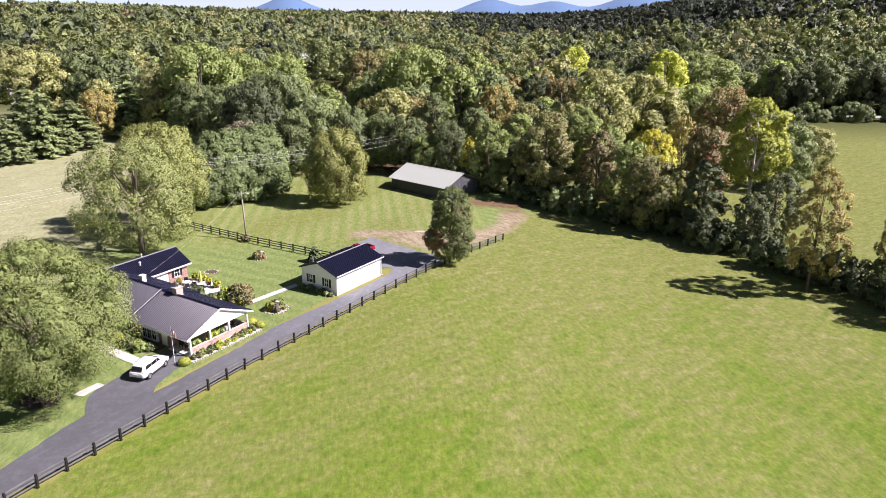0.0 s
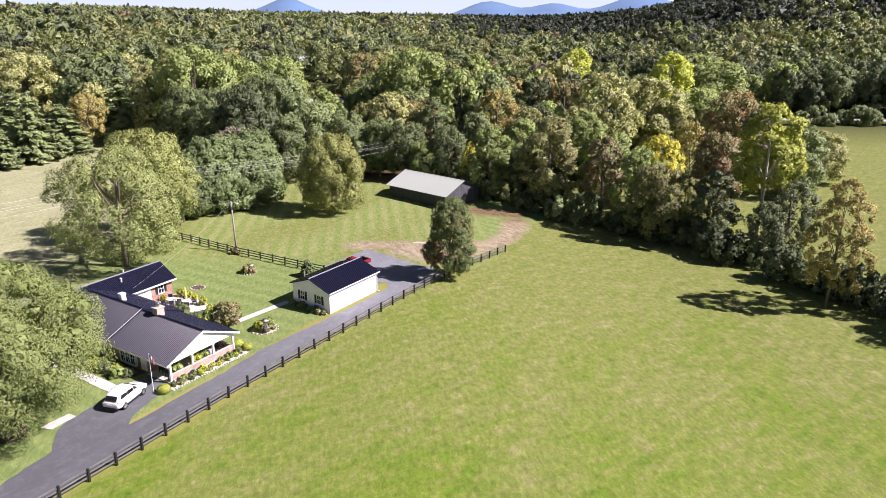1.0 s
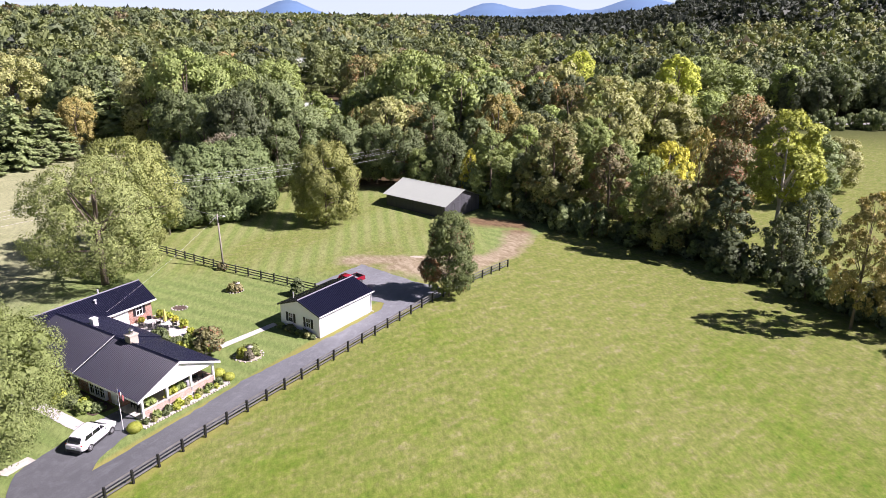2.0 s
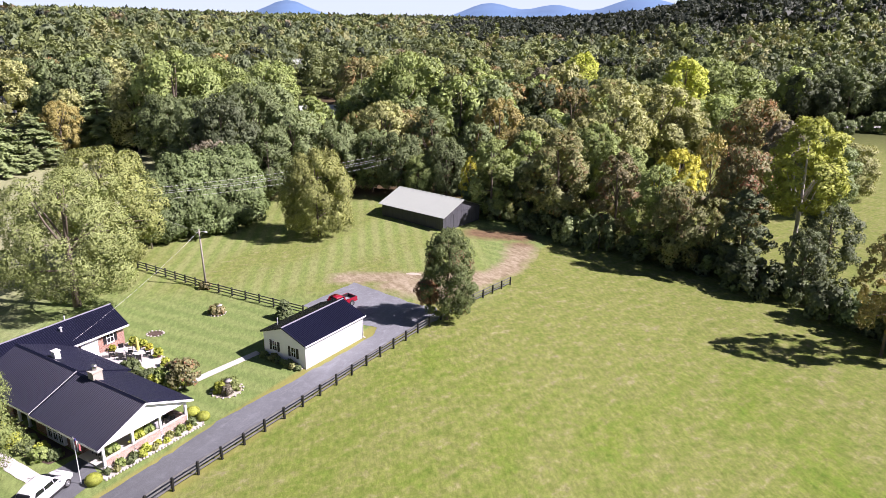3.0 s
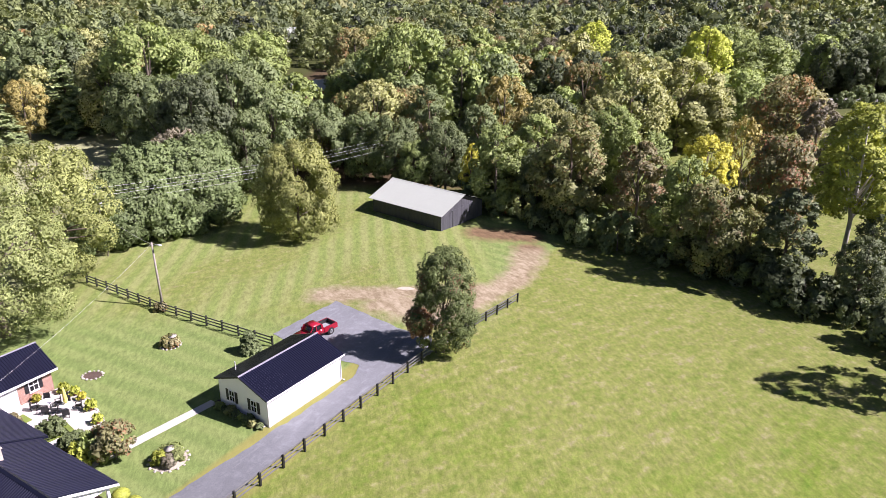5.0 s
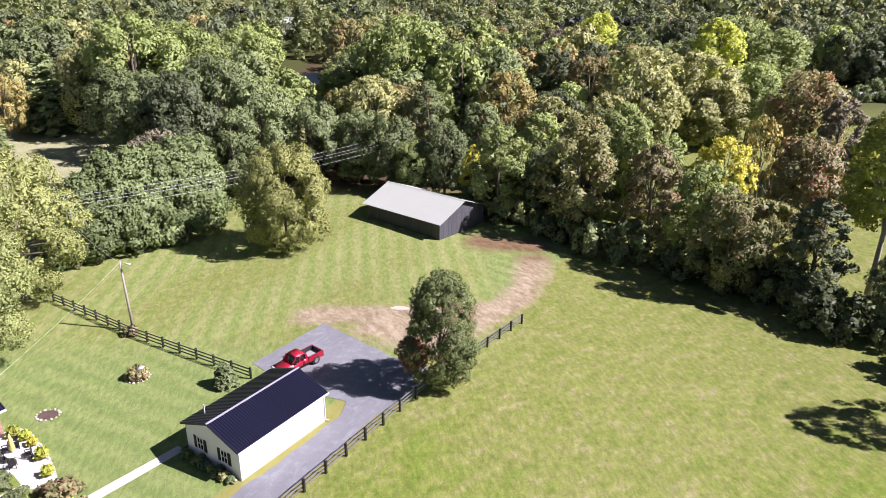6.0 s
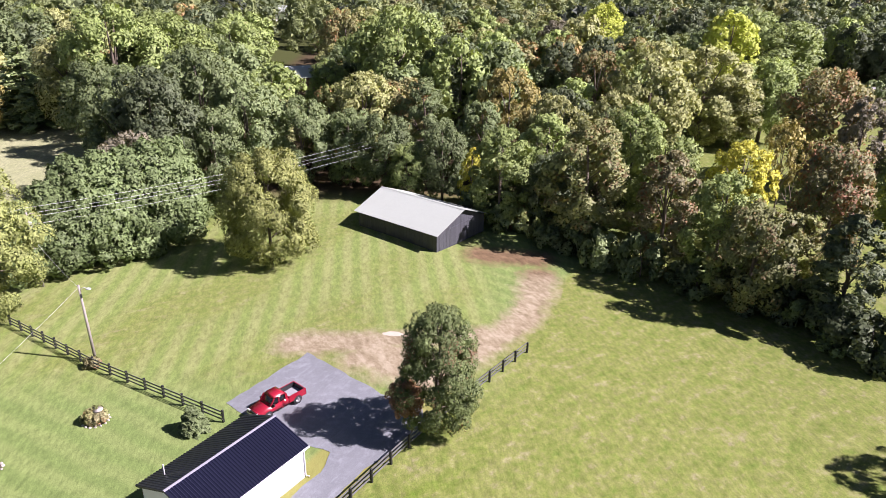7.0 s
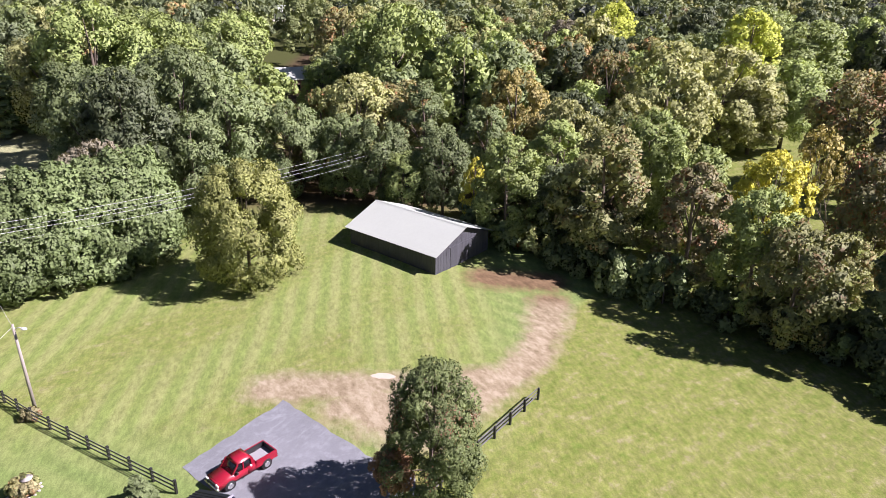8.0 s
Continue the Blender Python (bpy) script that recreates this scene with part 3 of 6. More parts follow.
def crown_shape(rng, radius, low, high, lobes, leaves, size, shape="round", droop=0.0, fill=1.0, lobe=(0.26, 0.46), stray=0.5, core=1.8, bumps=7):
    """A crown of lobes that bear smaller bumps, leafed on their outer sides alone, so that dark gaps stay between them."""
    mid, half = (low + high) / 2, (high - low) / 2
    cs, rs = [], []
    for k in range(lobes):
        w = 1 - 1.9 * (k + rng.random()) / lobes
        a = 2.4 * k + rng.uniform(-0.5, 0.5)
        if shape == "round":
            ring = np.sqrt(max(0, 1 - abs(w) ** 2.3))
        elif shape == "tall":
            ring = np.sqrt(max(0, 1 - abs(w) ** 2.5)) * (1 - 0.22 * w)
        elif shape == "pyramid":
            ring = (0.5 - 0.5 * w) ** 0.6
        elif shape == "mound":
            ring = np.sqrt(max(0, 1 - max(0, w) ** 2.2))
        else:
            ring = np.sqrt(max(0, 1 - abs(w) ** 2))
        reach = ring * rng.uniform(0.5, 0.92)
        cs.append((radius * reach * np.cos(a), radius * reach * np.sin(a), mid + half * 0.86 * w))
        rs.append(radius * rng.uniform(*lobe) * (0.6 + 0.4 * ring))
    cs, rs = np.array(cs), np.array(rs)
    away = unit((cs - np.array([0, 0, mid - 0.3 * half])) / np.array([radius, radius, half]))
    td = unit(rng.normal(0, 1, (lobes, bumps, 3)) + 0.5 * away[:, None])
    back = np.sum(td * away[:, None], axis=2, keepdims=True)
    td = np.where(back < -0.15, td - 2 * back * away[:, None], td)
    bc = (cs[:, None] + td * (0.6 * rs)[:, None, None] * np.array([1, 1, 0.85])).reshape(-1, 3)
    br = (rs[:, None] * rng.uniform(0.36, 0.58, (lobes, bumps))).ravel()
    td, owner = td.reshape(-1, 3), np.repeat(away, bumps, axis=0)
    pick = rng.choice(len(br), leaves, p=br ** 2 / np.sum(br ** 2))
    d = unit(rng.normal(0, 1, (leaves, 3)) + 0.75 * td[pick] + np.array([0, 0, 0.25]))
    p = bc[pick] + d * (br[pick] * (0.84 + 0.5 * rng.random(leaves) ** 2.2))[:, None]
    keep = outside(p, bc, br, 0.8)
    p, d, pick = p[keep], d[keep], pick[keep]
    n = len(p)
    if droop:
        p[:, 2] -= droop * rng.random(n) * br[pick] * 3.0
    p[:, 2] = np.maximum(p[:, 2], low * 0.8 + 0.05)
    outer = leaf_sprays(rng, p, d, size, droop, stray)
    soft = 0.42 * d + 0.25 * td[pick] + 0.55 * owner[pick] + np.array([0, 0, 0.22]) + rng.normal(0, 0.26, (n, 3))
    # the shaded inner foliage that closes each lobe
    chip, r_in = size * core, rs * 0.66 * fill
    count = np.maximum(10, 7.0 * (r_in / chip) ** 2).astype(int)
    who = np.repeat(np.arange(lobes), count)
    e = unit(rng.normal(0, 1, (len(who), 3)))
    q = cs[who] + e * (r_in[who] * rng.uniform(0.8, 1.0, len(who)))[:, None] * np.array([1, 1, 0.85])
    keep = outside(q, cs, r_in, 0.75)
    q, e = q[keep], e[keep]
    inner = leaf_sprays(rng, q, e, chip * 1.25, droop, 0.3)
    return np.concatenate([outer, inner]), unit(np.concatenate([soft, e])), cs


def crown_mesh(name, seed, radius, low, high, lobes, leaves, size, mat, *rest, **more):
    corners, normals, cs = crown_shape(np.random.default_rng(seed), radius, low, high, lobes, leaves, size, *rest, **more)
    return leaf_mesh(name, corners, mat, None, normals), cs


def trunk_mesh(name, seed, height, girth, centres, mat, limbs=7):
    rnd, s = random.Random(seed), Solid()
    bend = [(rnd.uniform(-0.25, 0.25), rnd.uniform(-0.25, 0.25)) for _ in range(5)]
    axis = [(bend[i][0] * i * 0.35, bend[i][1] * i * 0.35, -0.3 + (height + 0.3) * i / 4) for i in range(5)]
    s.tube(axis, [girth * 1.25, girth * 0.95, girth * 0.75, girth * 0.5, girth * 0.16], 8)
    for c in rnd.sample(list(map(tuple, centres)), min(limbs, len(centres))):
        k = rnd.uniform(0.3, 0.75)
        base = Vector(axis[1]).lerp(Vector(axis[3]), k)
        base.z = min(base.z, c[2] - 0.2)
        tip = Vector(c)
        m = base.lerp(tip, 0.5) + Vector((rnd.uniform(-0.3, 0.3), rnd.uniform(-0.3, 0.3), rnd.uniform(0, 0.4)))
        s.tube([base, m, tip], [girth * 0.42, girth * 0.27, girth * 0.06], 6)
    return s.mesh(name, mat, True)


TREES = {}


def tree_kind(key, seed, radius, low, high, lobes, leaves, size, leaf, shape="round", droop=0.0, girth=0.28, bark=None, limbs=7, fill=1.0, lobe=(0.26, 0.46), core=1.8, bumps=7):
    crown, cs = crown_mesh("crown_" + key, seed, radius, low, high, lobes, leaves, size, LEAF[leaf], shape, droop, fill, lobe, 0.5, core, bumps)
    TREES[key] = (crown, trunk_mesh("trunk_" + key, seed, high * 0.86, girth, cs, bark or BARK, limbs))


def plant(key, x, y, scale=1.0, tall=1.0, turn=0.0, leaf=None, name="tree", label="", category="tree", group="", drop=0.0):
    """Set a tree of a kind on the land; leaf gives another foliage colour."""
    crown, trunk = TREES[key]
    ob = thing(name, Matrix.Translation((x, y, land(x, y) - drop)) @ Matrix.Rotation(turn, 4, "Z") @ Matrix.Diagonal((scale, scale, scale * tall, 1)), label, category, group)
    part("trunk", trunk, ob)
    c = part("crown", crown, ob)
    if leaf:
        c.material_slots[0].link = "OBJECT"
        c.material_slots[0].material = LEAF[leaf]
    return ob


REACH = {}


def wood_kind(key, seed, radius, low, high, *rest, **more):
    """A woodland tree whose crown's reach and height are kept, so that it can be set by its size."""
    tree_kind(key, seed, radius, low, high, *rest, **more)
    REACH[key] = (radius, high)


for k in range(4):
    wood_kind("broad%d" % k, 10 + k, 5.6, 0.6, 15.0, 34, 15500, 0.24, "green", "round", lobe=(0.24, 0.42))
    wood_kind("tall%d" % k, 20 + k, 4.6, 1.0, 18.0, 36, 14500, 0.24, "dark", "tall", lobe=(0.25, 0.42))
    wood_kind("back%d" % k, 60 + k, 5.6, 1.5, 16.5, 28, 5200, 0.42, "green", "round", 0.0, 0.25, None, 2, lobe=(0.24, 0.44))
for k in range(3):
    wood_kind("airy%d" % k, 30 + k, 5.2, 0.8, 13.5, 60, 13000, 0.21, "olive", "round", 0.12, 0.26, None, 9, 0.8, (0.15, 0.29))
    wood_kind("slim%d" % k, 50 + k, 4.2, 0.8, 17.0, 64, 13000, 0.22, "olive", "tall", 0.1, 0.24, None, 9, 0.8, (0.17, 0.32))
    tree_kind("shrub%d" % k, 40 + k, 2.3, 0.1, 3.4, 14, 2600, 0.22, "dark", "mound", 0.0, 0.08, None, 3)
wood_kind("feathery0", 38, 4.4, 1.5, 17.5, 90, 22000, 0.15, "gold", "tall", 0.35, 0.16, None, 16, 0.35, (0.12, 0.22))
wood_kind("high0", 37, 4.6, 8.5, 25.0, 60, 20000, 0.24, "lime", "tall", 0.0, 0.3, BARK_PALE, 9, 0.5, (0.2, 0.36))
wood_kind("sparse0", 36, 4.2, 5.0, 13.0, 40, 3000, 0.2, "gold", "round", 0.1, 0.16, None, 14, 0.25, (0.14, 0.24))


def poly_in(x, y, poly):
    inside = False
    for (ax, ay), (bx, by) in zip(poly, poly[1:] + poly[:1]):
        if (ay > y) != (by > y) and x < (bx - ax) * (y - ay) / (by - ay) + ax:
            inside = not inside
    return inside


# where the near woods stand
WOOD_MAIN = [(-47, 150), (-30, 153), (-14, 158), (-2, 162), (10, 154), (15, 143.5), (24, 137), (32, 132.5), (39, 130), (46, 140), (47, 160), (56, 200), (78, 238), (100, 262), (100, 330), (-190, 330), (-190, 222), (-128, 210), (-95, 214), (-78, 216), (-62, 208)]
# the lawn seen through the gap in the woods
GAP = [(36.5, 142), (42, 158), (46, 178), (57, 200), (82, 235), (108, 262), (130, 240), (104, 185), (84, 150), (64, 138)]
CLEAR = [(-30, 212, 8), (-27.5, 198, 7.5), (-24.5, 183, 6), (-45, 262, 7), (-50, 290, 8), (-47, 275, 7), (29, 208, 4.5), (26, 195, 4), (-38, 262, 11), (-36, 250, 9), (-34.5, 238, 8.5), (-32, 225, 8), (37, 275, 8), (36, 262, 6), (35, 250, 5), (33.5, 236, 4.5), (32, 222, 4), (-38, 277, 9), (-66, 300, 8), (-140, 247, 18), (-128, 226, 15), (-118, 210, 10), (-157, 276, 14), (-150, 262, 14)]

wood_rnd = random.Random(7)
SHADES = ["green"] * 6 + ["dark"] * 8 + ["olive"] * 2 + ["turning"] + ["rust"] + ["evergreen"] * 2
WORD = {"dark": "dark green", "rust": "rust-tinged", "turning": "reddening green", "lime": "yellow-green", "gold": "golden", "red": "red-brown", "yellow": "bright yellow", "grey": "grey-brown", "willowy": "silvery olive", "plum": "reddish-brown", "brown": "brownish green", "pale": "pale green", "evergreen": "very dark green"}
# kind, place, crown radius, height and colour of the trees that stand out, stretch by stretch
EDGE_TREES = [
    ("airy", 8.8, 155.0, 2.0, 11.1, "yellow"), ("broad", 12.8, 150.0, 4.3, 16.2, "green"), ("broad", 24.4, 144.0, 5.6, 19.5, "brown"), ("airy", 33.8, 138.0, 4.6, 17.2, "red"),
    ("broad", 20.7, 158.0, 4.8, 16.6, "green"), ("broad", 34.5, 158.0, 5.1, 19.6, "green"), ("airy", 47.9, 148.0, 5.0, 16.0, "yellow"), ("sparse", 56.1, 153.0, 3.8, 18.0, "gold"),
    # the evergreen leaf tone on these edge trees paints in their shade
    ("broad", 56.4, 138.0, 5.5, 17.9, "plum"), ("broad", 40.0, 124.0, 4.9, 14.4, "brown"), ("high", 57.8, 122.0, 5.4, 25.5, "lime"), ("airy", 54.5, 112.0, 3.6, 10.5, "evergreen"),
    ("airy", 49.0, 120.0, 4.2, 14.5, "evergreen"), ("airy", 50.6, 134.0, 3.6, 10.0, "brown"), ("feathery", 54.8, 93.0, 4.4, 19.0, "gold"), ("broad", 83.0, 160.0, 6.0, 15.0, "dark"), ("broad", 96.0, 172.0, 5.5, 13.0, "olive"), ("airy", 104.0, 196.0, 5.0, 11.0, "dark"), ("feathery", 67.5, 91.0, 4.6, 16.5, "gold"),
    ("airy", 60.5, 117.0, 4.4, 13.0, "evergreen"), ("broad", 72.5, 82.0, 5.0, 16.0, "green"),
]
INNER_TREES = [
    ("tall", 6.7, 200.0, 6.6, 23.9, "evergreen"), ("broad", -5.7, 203.0, 9.6, 27.9, "green"), ("airy", 16.4, 177.0, 6.6, 20.9, "gold"), ("airy", 37.9, 205.0, 7.2, 21.6, "rust"),
    ("airy", 23.7, 168.0, 5.6, 18.2, "olive"), ("airy", 46.0, 190.0, 9.6, 25.6, "willowy"), ("airy", 61.4, 203.0, 10.0, 22.9, "willowy"), ("airy", 35.1, 172.0, 6.2, 18.5, "olive"),
    ("broad", 69.4, 205.0, 7.3, 16.0, "olive"), ("tall", 54.0, 270.0, 8.0, 27.6, "lime"), ("broad", 73.1, 222.0, 7.9, 29.3, "lime"), ("broad", 93.1, 238.0, 10.9, 24.9, "green"),
    ("broad", 78.5, 210.0, 7.9, 19.6, "green"), ("broad", 75.3, 178.0, 7.7, 22.0, "rust"), ("airy", 76.9, 168.0, 4.6, 19.5, "grey"), ("broad", 0.9, 175.0, 4.7, 18.0, "dark"),
    ("broad", 11.0, 168.0, 4.3, 16.3, "dark"), ("broad", 4.2, 160.0, 4.1, 13.5, "dark"), ("broad", -5.4, 164.0, 5.0, 13.5, "dark"), ("broad", -1.6, 160.0, 3.7, 9.5, "green"),
    ("airy", 42.0, 280.0, 8.2, 21.8, "grey"), ("tall", 24.7, 300.0, 6.7, 20.0, "plum"),
]
LEFT_TREES = [
    ("tall", -16.5, 178.0, 3.2, 16.2, "turning"), ("broad", -11.7, 167.0, 4.3, 13.4, "dark"), ("broad", -20.0, 168.0, 5.2, 15.6, "dark"), ("broad", -28.6, 166.0, 6.3, 18.8, "dark"),
    ("broad", -37.1, 170.0, 7.0, 22.9, "dark"), ("broad", -40.1, 156.0, 6.4, 21.4, "evergreen"), ("broad", -47.4, 160.0, 5.6, 18.2, "dark"), ("airy", -39.1, 144.0, 5.9, 15.0, "grey"),
    ("broad", -65.5, 203.0, 10.3, 27.5, "green"), ("broad", -59.5, 215.0, 9.9, 24.7, "green"), ("broad", -77.1, 205.0, 7.7, 20.4, "olive"), ("broad", -51.0, 240.0, 9.4, 21.4, "green"),
    ("airy", -22.5, 255.0, 8.2, 23.7, "rust"), ("airy", -16.7, 260.0, 8.2, 24.2, "olive"), ("broad", -20.3, 205.0, 4.6, 17.1, "green"), ("airy", -24.6, 178.0, 4.7, 13.2, "olive"),
    ("broad", -31.7, 158.0, 5.2, 15.8, "dark"), ("broad", -61.4, 185.0, 6.5, 18.2, "dark"),
]
KEY_TREES = EDGE_TREES + INNER_TREES + LEFT_TREES
KINDS = {"broad": 4, "tall": 4, "airy": 3, "slim": 3, "sparse": 1, "high": 1, "feathery": 1, "back": 4}


def wood_tree(kind, x, y, radius, height, shade, k, label):
    if height > 3.4 * radius:
        kind = {"broad": "tall", "airy": "slim"}.get(kind, kind)
    key = "%s%d" % (kind, k % KINDS[kind])
    r0, h0 = REACH[key]
    plant(key, x, y, radius / r0, height / h0 / (radius / r0), k * 1.7, shade, "woodland_tree", label % WORD.get(shade, shade), "tree", "woodland trees")


for k, (kind, x, y, radius, height, shade) in enumerate(KEY_TREES):
    wood_tree(kind, x, y, radius, height, shade, k, "%s broadleaf tree at the edge of the woods")
woods = []
for zone, gap in ((WOOD_MAIN, 9.9),):
    xs, ys = [p[0] for p in zone], [p[1] for p in zone]
    for gx in np.arange(min(xs), max(xs), gap):
        for gy in np.arange(min(ys), max(ys), gap):
            x, y = gx + wood_rnd.uniform(-0.36, 0.36) * gap, gy + wood_rnd.uniform(-0.36, 0.36) * gap
            if not poly_in(x, y, zone) or abs(x) > 0.66 * y + 12 or any(math.hypot(x - a, y - b) < r for a, b, r in CLEAR) or any(math.hypot(x - q[1], y - q[2]) < 3.0 + 0.62 * q[3] for q in KEY_TREES) or poly_in(x, y, GAP):
                continue
            woods.append((x, y))
woods.sort(key=lambda w: w[1])
WOOD_RIGHT = [(98, 297), (150, 294), (215, 292), (215, 340), (98, 335)]
for gx in np.arange(98, 215, 9.6):
    for gy in np.arange(292, 341, 9.6):
        x, y = gx + wood_rnd.uniform(-3, 3), gy + wood_rnd.uniform(-3, 3)
        if poly_in(x, y, WOOD_RIGHT):
            shade = wood_rnd.choice(["dark", "evergreen", "evergreen", "green"])
            plant(wood_rnd.choice(["back0", "back1", "back2", "back3"]), x, y, wood_rnd.uniform(0.9, 1.3), wood_rnd.uniform(0.95, 1.2), wood_rnd.uniform(0, 6.28), shade, "woodland_tree", "leafy %s woodland tree in early autumn" % WORD.get(shade, shade), "tree", "woodland trees")
for x, y, size in ((146, 270, 1.6), (150, 267, 1.1), (158, 273, 1.2), (162, 270, 1.7), (166, 268, 1.5), (171, 273, 1.0), (178, 271, 1.3), (184, 268, 1.8), (139, 268, 1.2), (122, 262, 1.4), (128, 264, 0.9)):
    plant("shrub1", x, y, size, 1.2, x, "dark", "bush", "dark green bush beside the country road", "bush", "roadside bushes")
woods = woods[:205]
for x, y in woods:
    shade = wood_rnd.choice(SHADES)
    key = wood_rnd.choice(["broad0", "broad1", "broad2", "broad3", "tall0", "tall1", "airy0", "airy1"] if y < 185 else ["back0", "back1", "back2", "back3"])
    front = 0.78 if y < 170 else 1.0
    plant(key, x, y, wood_rnd.uniform(0.82, 1.3) * front, wood_rnd.uniform(0.88, 1.12), wood_rnd.uniform(0, 6.28), shade, "woodland_tree", "leafy %s woodland tree in early autumn" % WORD.get(shade, shade), "tree", "woodland trees")

# a bare dead tree in the gap
snag = thing("bare_tree", Matrix.Translation((58.5, 152, land(58.5, 152))), "dead leafless tree with a forked grey trunk", "tree")
wood = Solid().tube([(0, 0, -0.3), (0.1, 0.2, 2.2), (-0.2, 0.1, 4.0)], [0.24, 0.19, 0.15], 8)
for tip, mid_ in (((-2.4, 0.3, 7.2), (-1.2, 0.2, 5.2)), ((1.9, -0.3, 8.2), (0.6, 0.0, 5.8)), ((-0.9, 1.2, 8.6), (-0.5, 0.5, 6.2))):
    wood.tube([(-0.2, 0.1, 4.0), mid_, tip], [0.13, 0.08, 0.02], 6)
    for k in (-1, 1):
        wood.tube([mid_, (mid_[0] * 0.5 + tip[0] * 0.5 + 0.5 * k, mid_[1] + 0.3 * k, tip[2] - 0.8), (tip[0] + 1.1 * k, tip[1] + 0.5 * k, tip[2] - 0.1)], [0.05, 0.035, 0.012], 5)
part("trunk", wood.mesh("snag", BARK, True), snag)

# undergrowth along the foot of the woods
EDGE = [(9.4, 154.8), (14.0, 145.5), (23.6, 137.7), (31.6, 132.2), (37.1, 128.4), (43.4, 120.5), (48.6, 109.5), (53.9, 101.2), (58.1, 94.4), (62.7, 86.6), (69.2, 72.7), (82.0, 59.0)]
k = 0
for (ax, ay), (bx, by) in zip(EDGE, EDGE[1:]):
    n = int(math.hypot(bx - ax, by - ay) / 1.9)
    for i in range(n):
        w = (i + wood_rnd.random()) / n
        deep = wood_rnd.choice([0.3, 1.5, 3.5, 6.0])
        x, y = ax + (bx - ax) * w + deep * 0.75, ay + (by - ay) * w + deep * 0.65
        # beyond x 34 mostly evergreen tone: the bushes' shade is put into their colour
        shade = wood_rnd.choice(["dark", "dark", "green", "hedge", "hedge", "turning", "pine"] if x < 34 else ["dark", "evergreen", "evergreen", "evergreen", "hedge"])
        plant("shrub%d" % (k % 3), x, y, wood_rnd.uniform(0.75, 1.5), wood_rnd.uniform(0.8, 1.3), wood_rnd.uniform(0, 6.28), shade, "bush", "%s bush in the undergrowth at the wood's foot" % WORD.get(shade, "green"), "bush", "undergrowth")
        k += 1

# far woods out to the hills, as one mass of small crowns
frng = np.random.default_rng(11)
far_corners, far_index, far_normals = [], [], []


def far_band(d0, d1, spread, leaves, size, radius, tall, lobes):
    n = int(0.5 * (d1 * d1 - d0 * d0) * radians(78) / spread ** 2)
    d = np.sqrt(frng.uniform(d0 * d0, d1 * d1, n))
    az = frng.uniform(radians(-39), radians(39), n)
    x, y = d * np.sin(az), d * np.cos(az)
    keep = np.ones(n, bool)
    for a, b, r in FAR_CLEAR:
        keep &= np.hypot(x - a, (y - b) * 0.6) > r
    keep &= ~((x > 84) & (y < 338))
    keep &= np.hypot(x + 135, (y - 240) * 0.8) > 30
    keep &= np.hypot(x + 155, y - 272) > 16
    x, y = x[keep], y[keep]
    # cloud shadow over the right-hand slope, painted as a darker evergreen tone
    hill_shade = (np.degrees(np.arctan2(x, y)) > frng.normal(2, 3, len(x))) & (y > frng.normal(640, 60, len(x)))
    shapes = []
    for _ in range(5):
        corners, normals, _ = crown_shape(frng, radius, 0.1 * tall, tall, lobes, leaves, size, "round", 0.0, 0.9, (0.30, 0.5), 0.3, 2.2, 4)
        above = corners[:, :, 2].mean(axis=1) > 0.3 * tall
        shapes.append((corners[above], normals[above]))
    for k, (a, b) in enumerate(zip(x, y)):
        corners, normals = shapes[k % 5]
        t, s = frng.uniform(0, 6.28), frng.uniform(0.7, 1.3)
        turn = np.array([[math.cos(t), math.sin(t), 0], [-math.sin(t), math.cos(t), 0], [0, 0, 1]])
        far_corners.append((corners * s) @ turn + np.array([a, b, land(a, b)]))
        far_normals.append(normals @ turn)
        tone = 4 if hill_shade[k] else frng.choice(5, p=[0.42, 0.34, 0.14, 0.03, 0.07])
        far_index.append(np.full(len(corners), tone))


FAR_FROM = woods[-1][1] - 2
FAR_CLEAR = [(-82, 484, 15), (-78, 458, 10), (-74, 435, 9), (-70, 410, 9), (-66, 386, 8), (-62, 362, 8), (-58, 338, 8), (-53, 312, 8), (-50, 290, 8), (-37, 275, 12), (37, 275, 11), (-36, 255, 5), (35.5, 255, 5), (-37, 265, 8), (-35.5, 252, 6), (-33.5, 238, 5.5), (-31.5, 225, 5), (37, 275, 8), (36, 262, 6), (35, 250, 5), (33.5, 236, 4.5), (32, 222, 4), (-293, 545, 30), (170, 225, 40), (-140, 250, 0)]
far_band(FAR_FROM, 420, 11.8, 1150, 0.54, 7.7, 18.5, 14)
far_band(420, 700, 14.0, 400, 0.95, 9.6, 19, 9)
far_band(700, 1100, 19.0, 230, 1.45, 12.0, 20, 6)
far_band(1100, 1900, 25.0, 110, 2.5, 13.0, 20, 5)
far_band(1900, 3400, 50.0, 60, 4.6, 24.0, 21, 4)
far_woods = new("far_woods", leaf_mesh("far_woods", np.concatenate(far_corners), FAR_LEAF, np.concatenate(far_index), np.concatenate(far_normals)))
tagged(far_woods, "dense mixed green woodland reaching to the hills", "woods", kind="stuff")


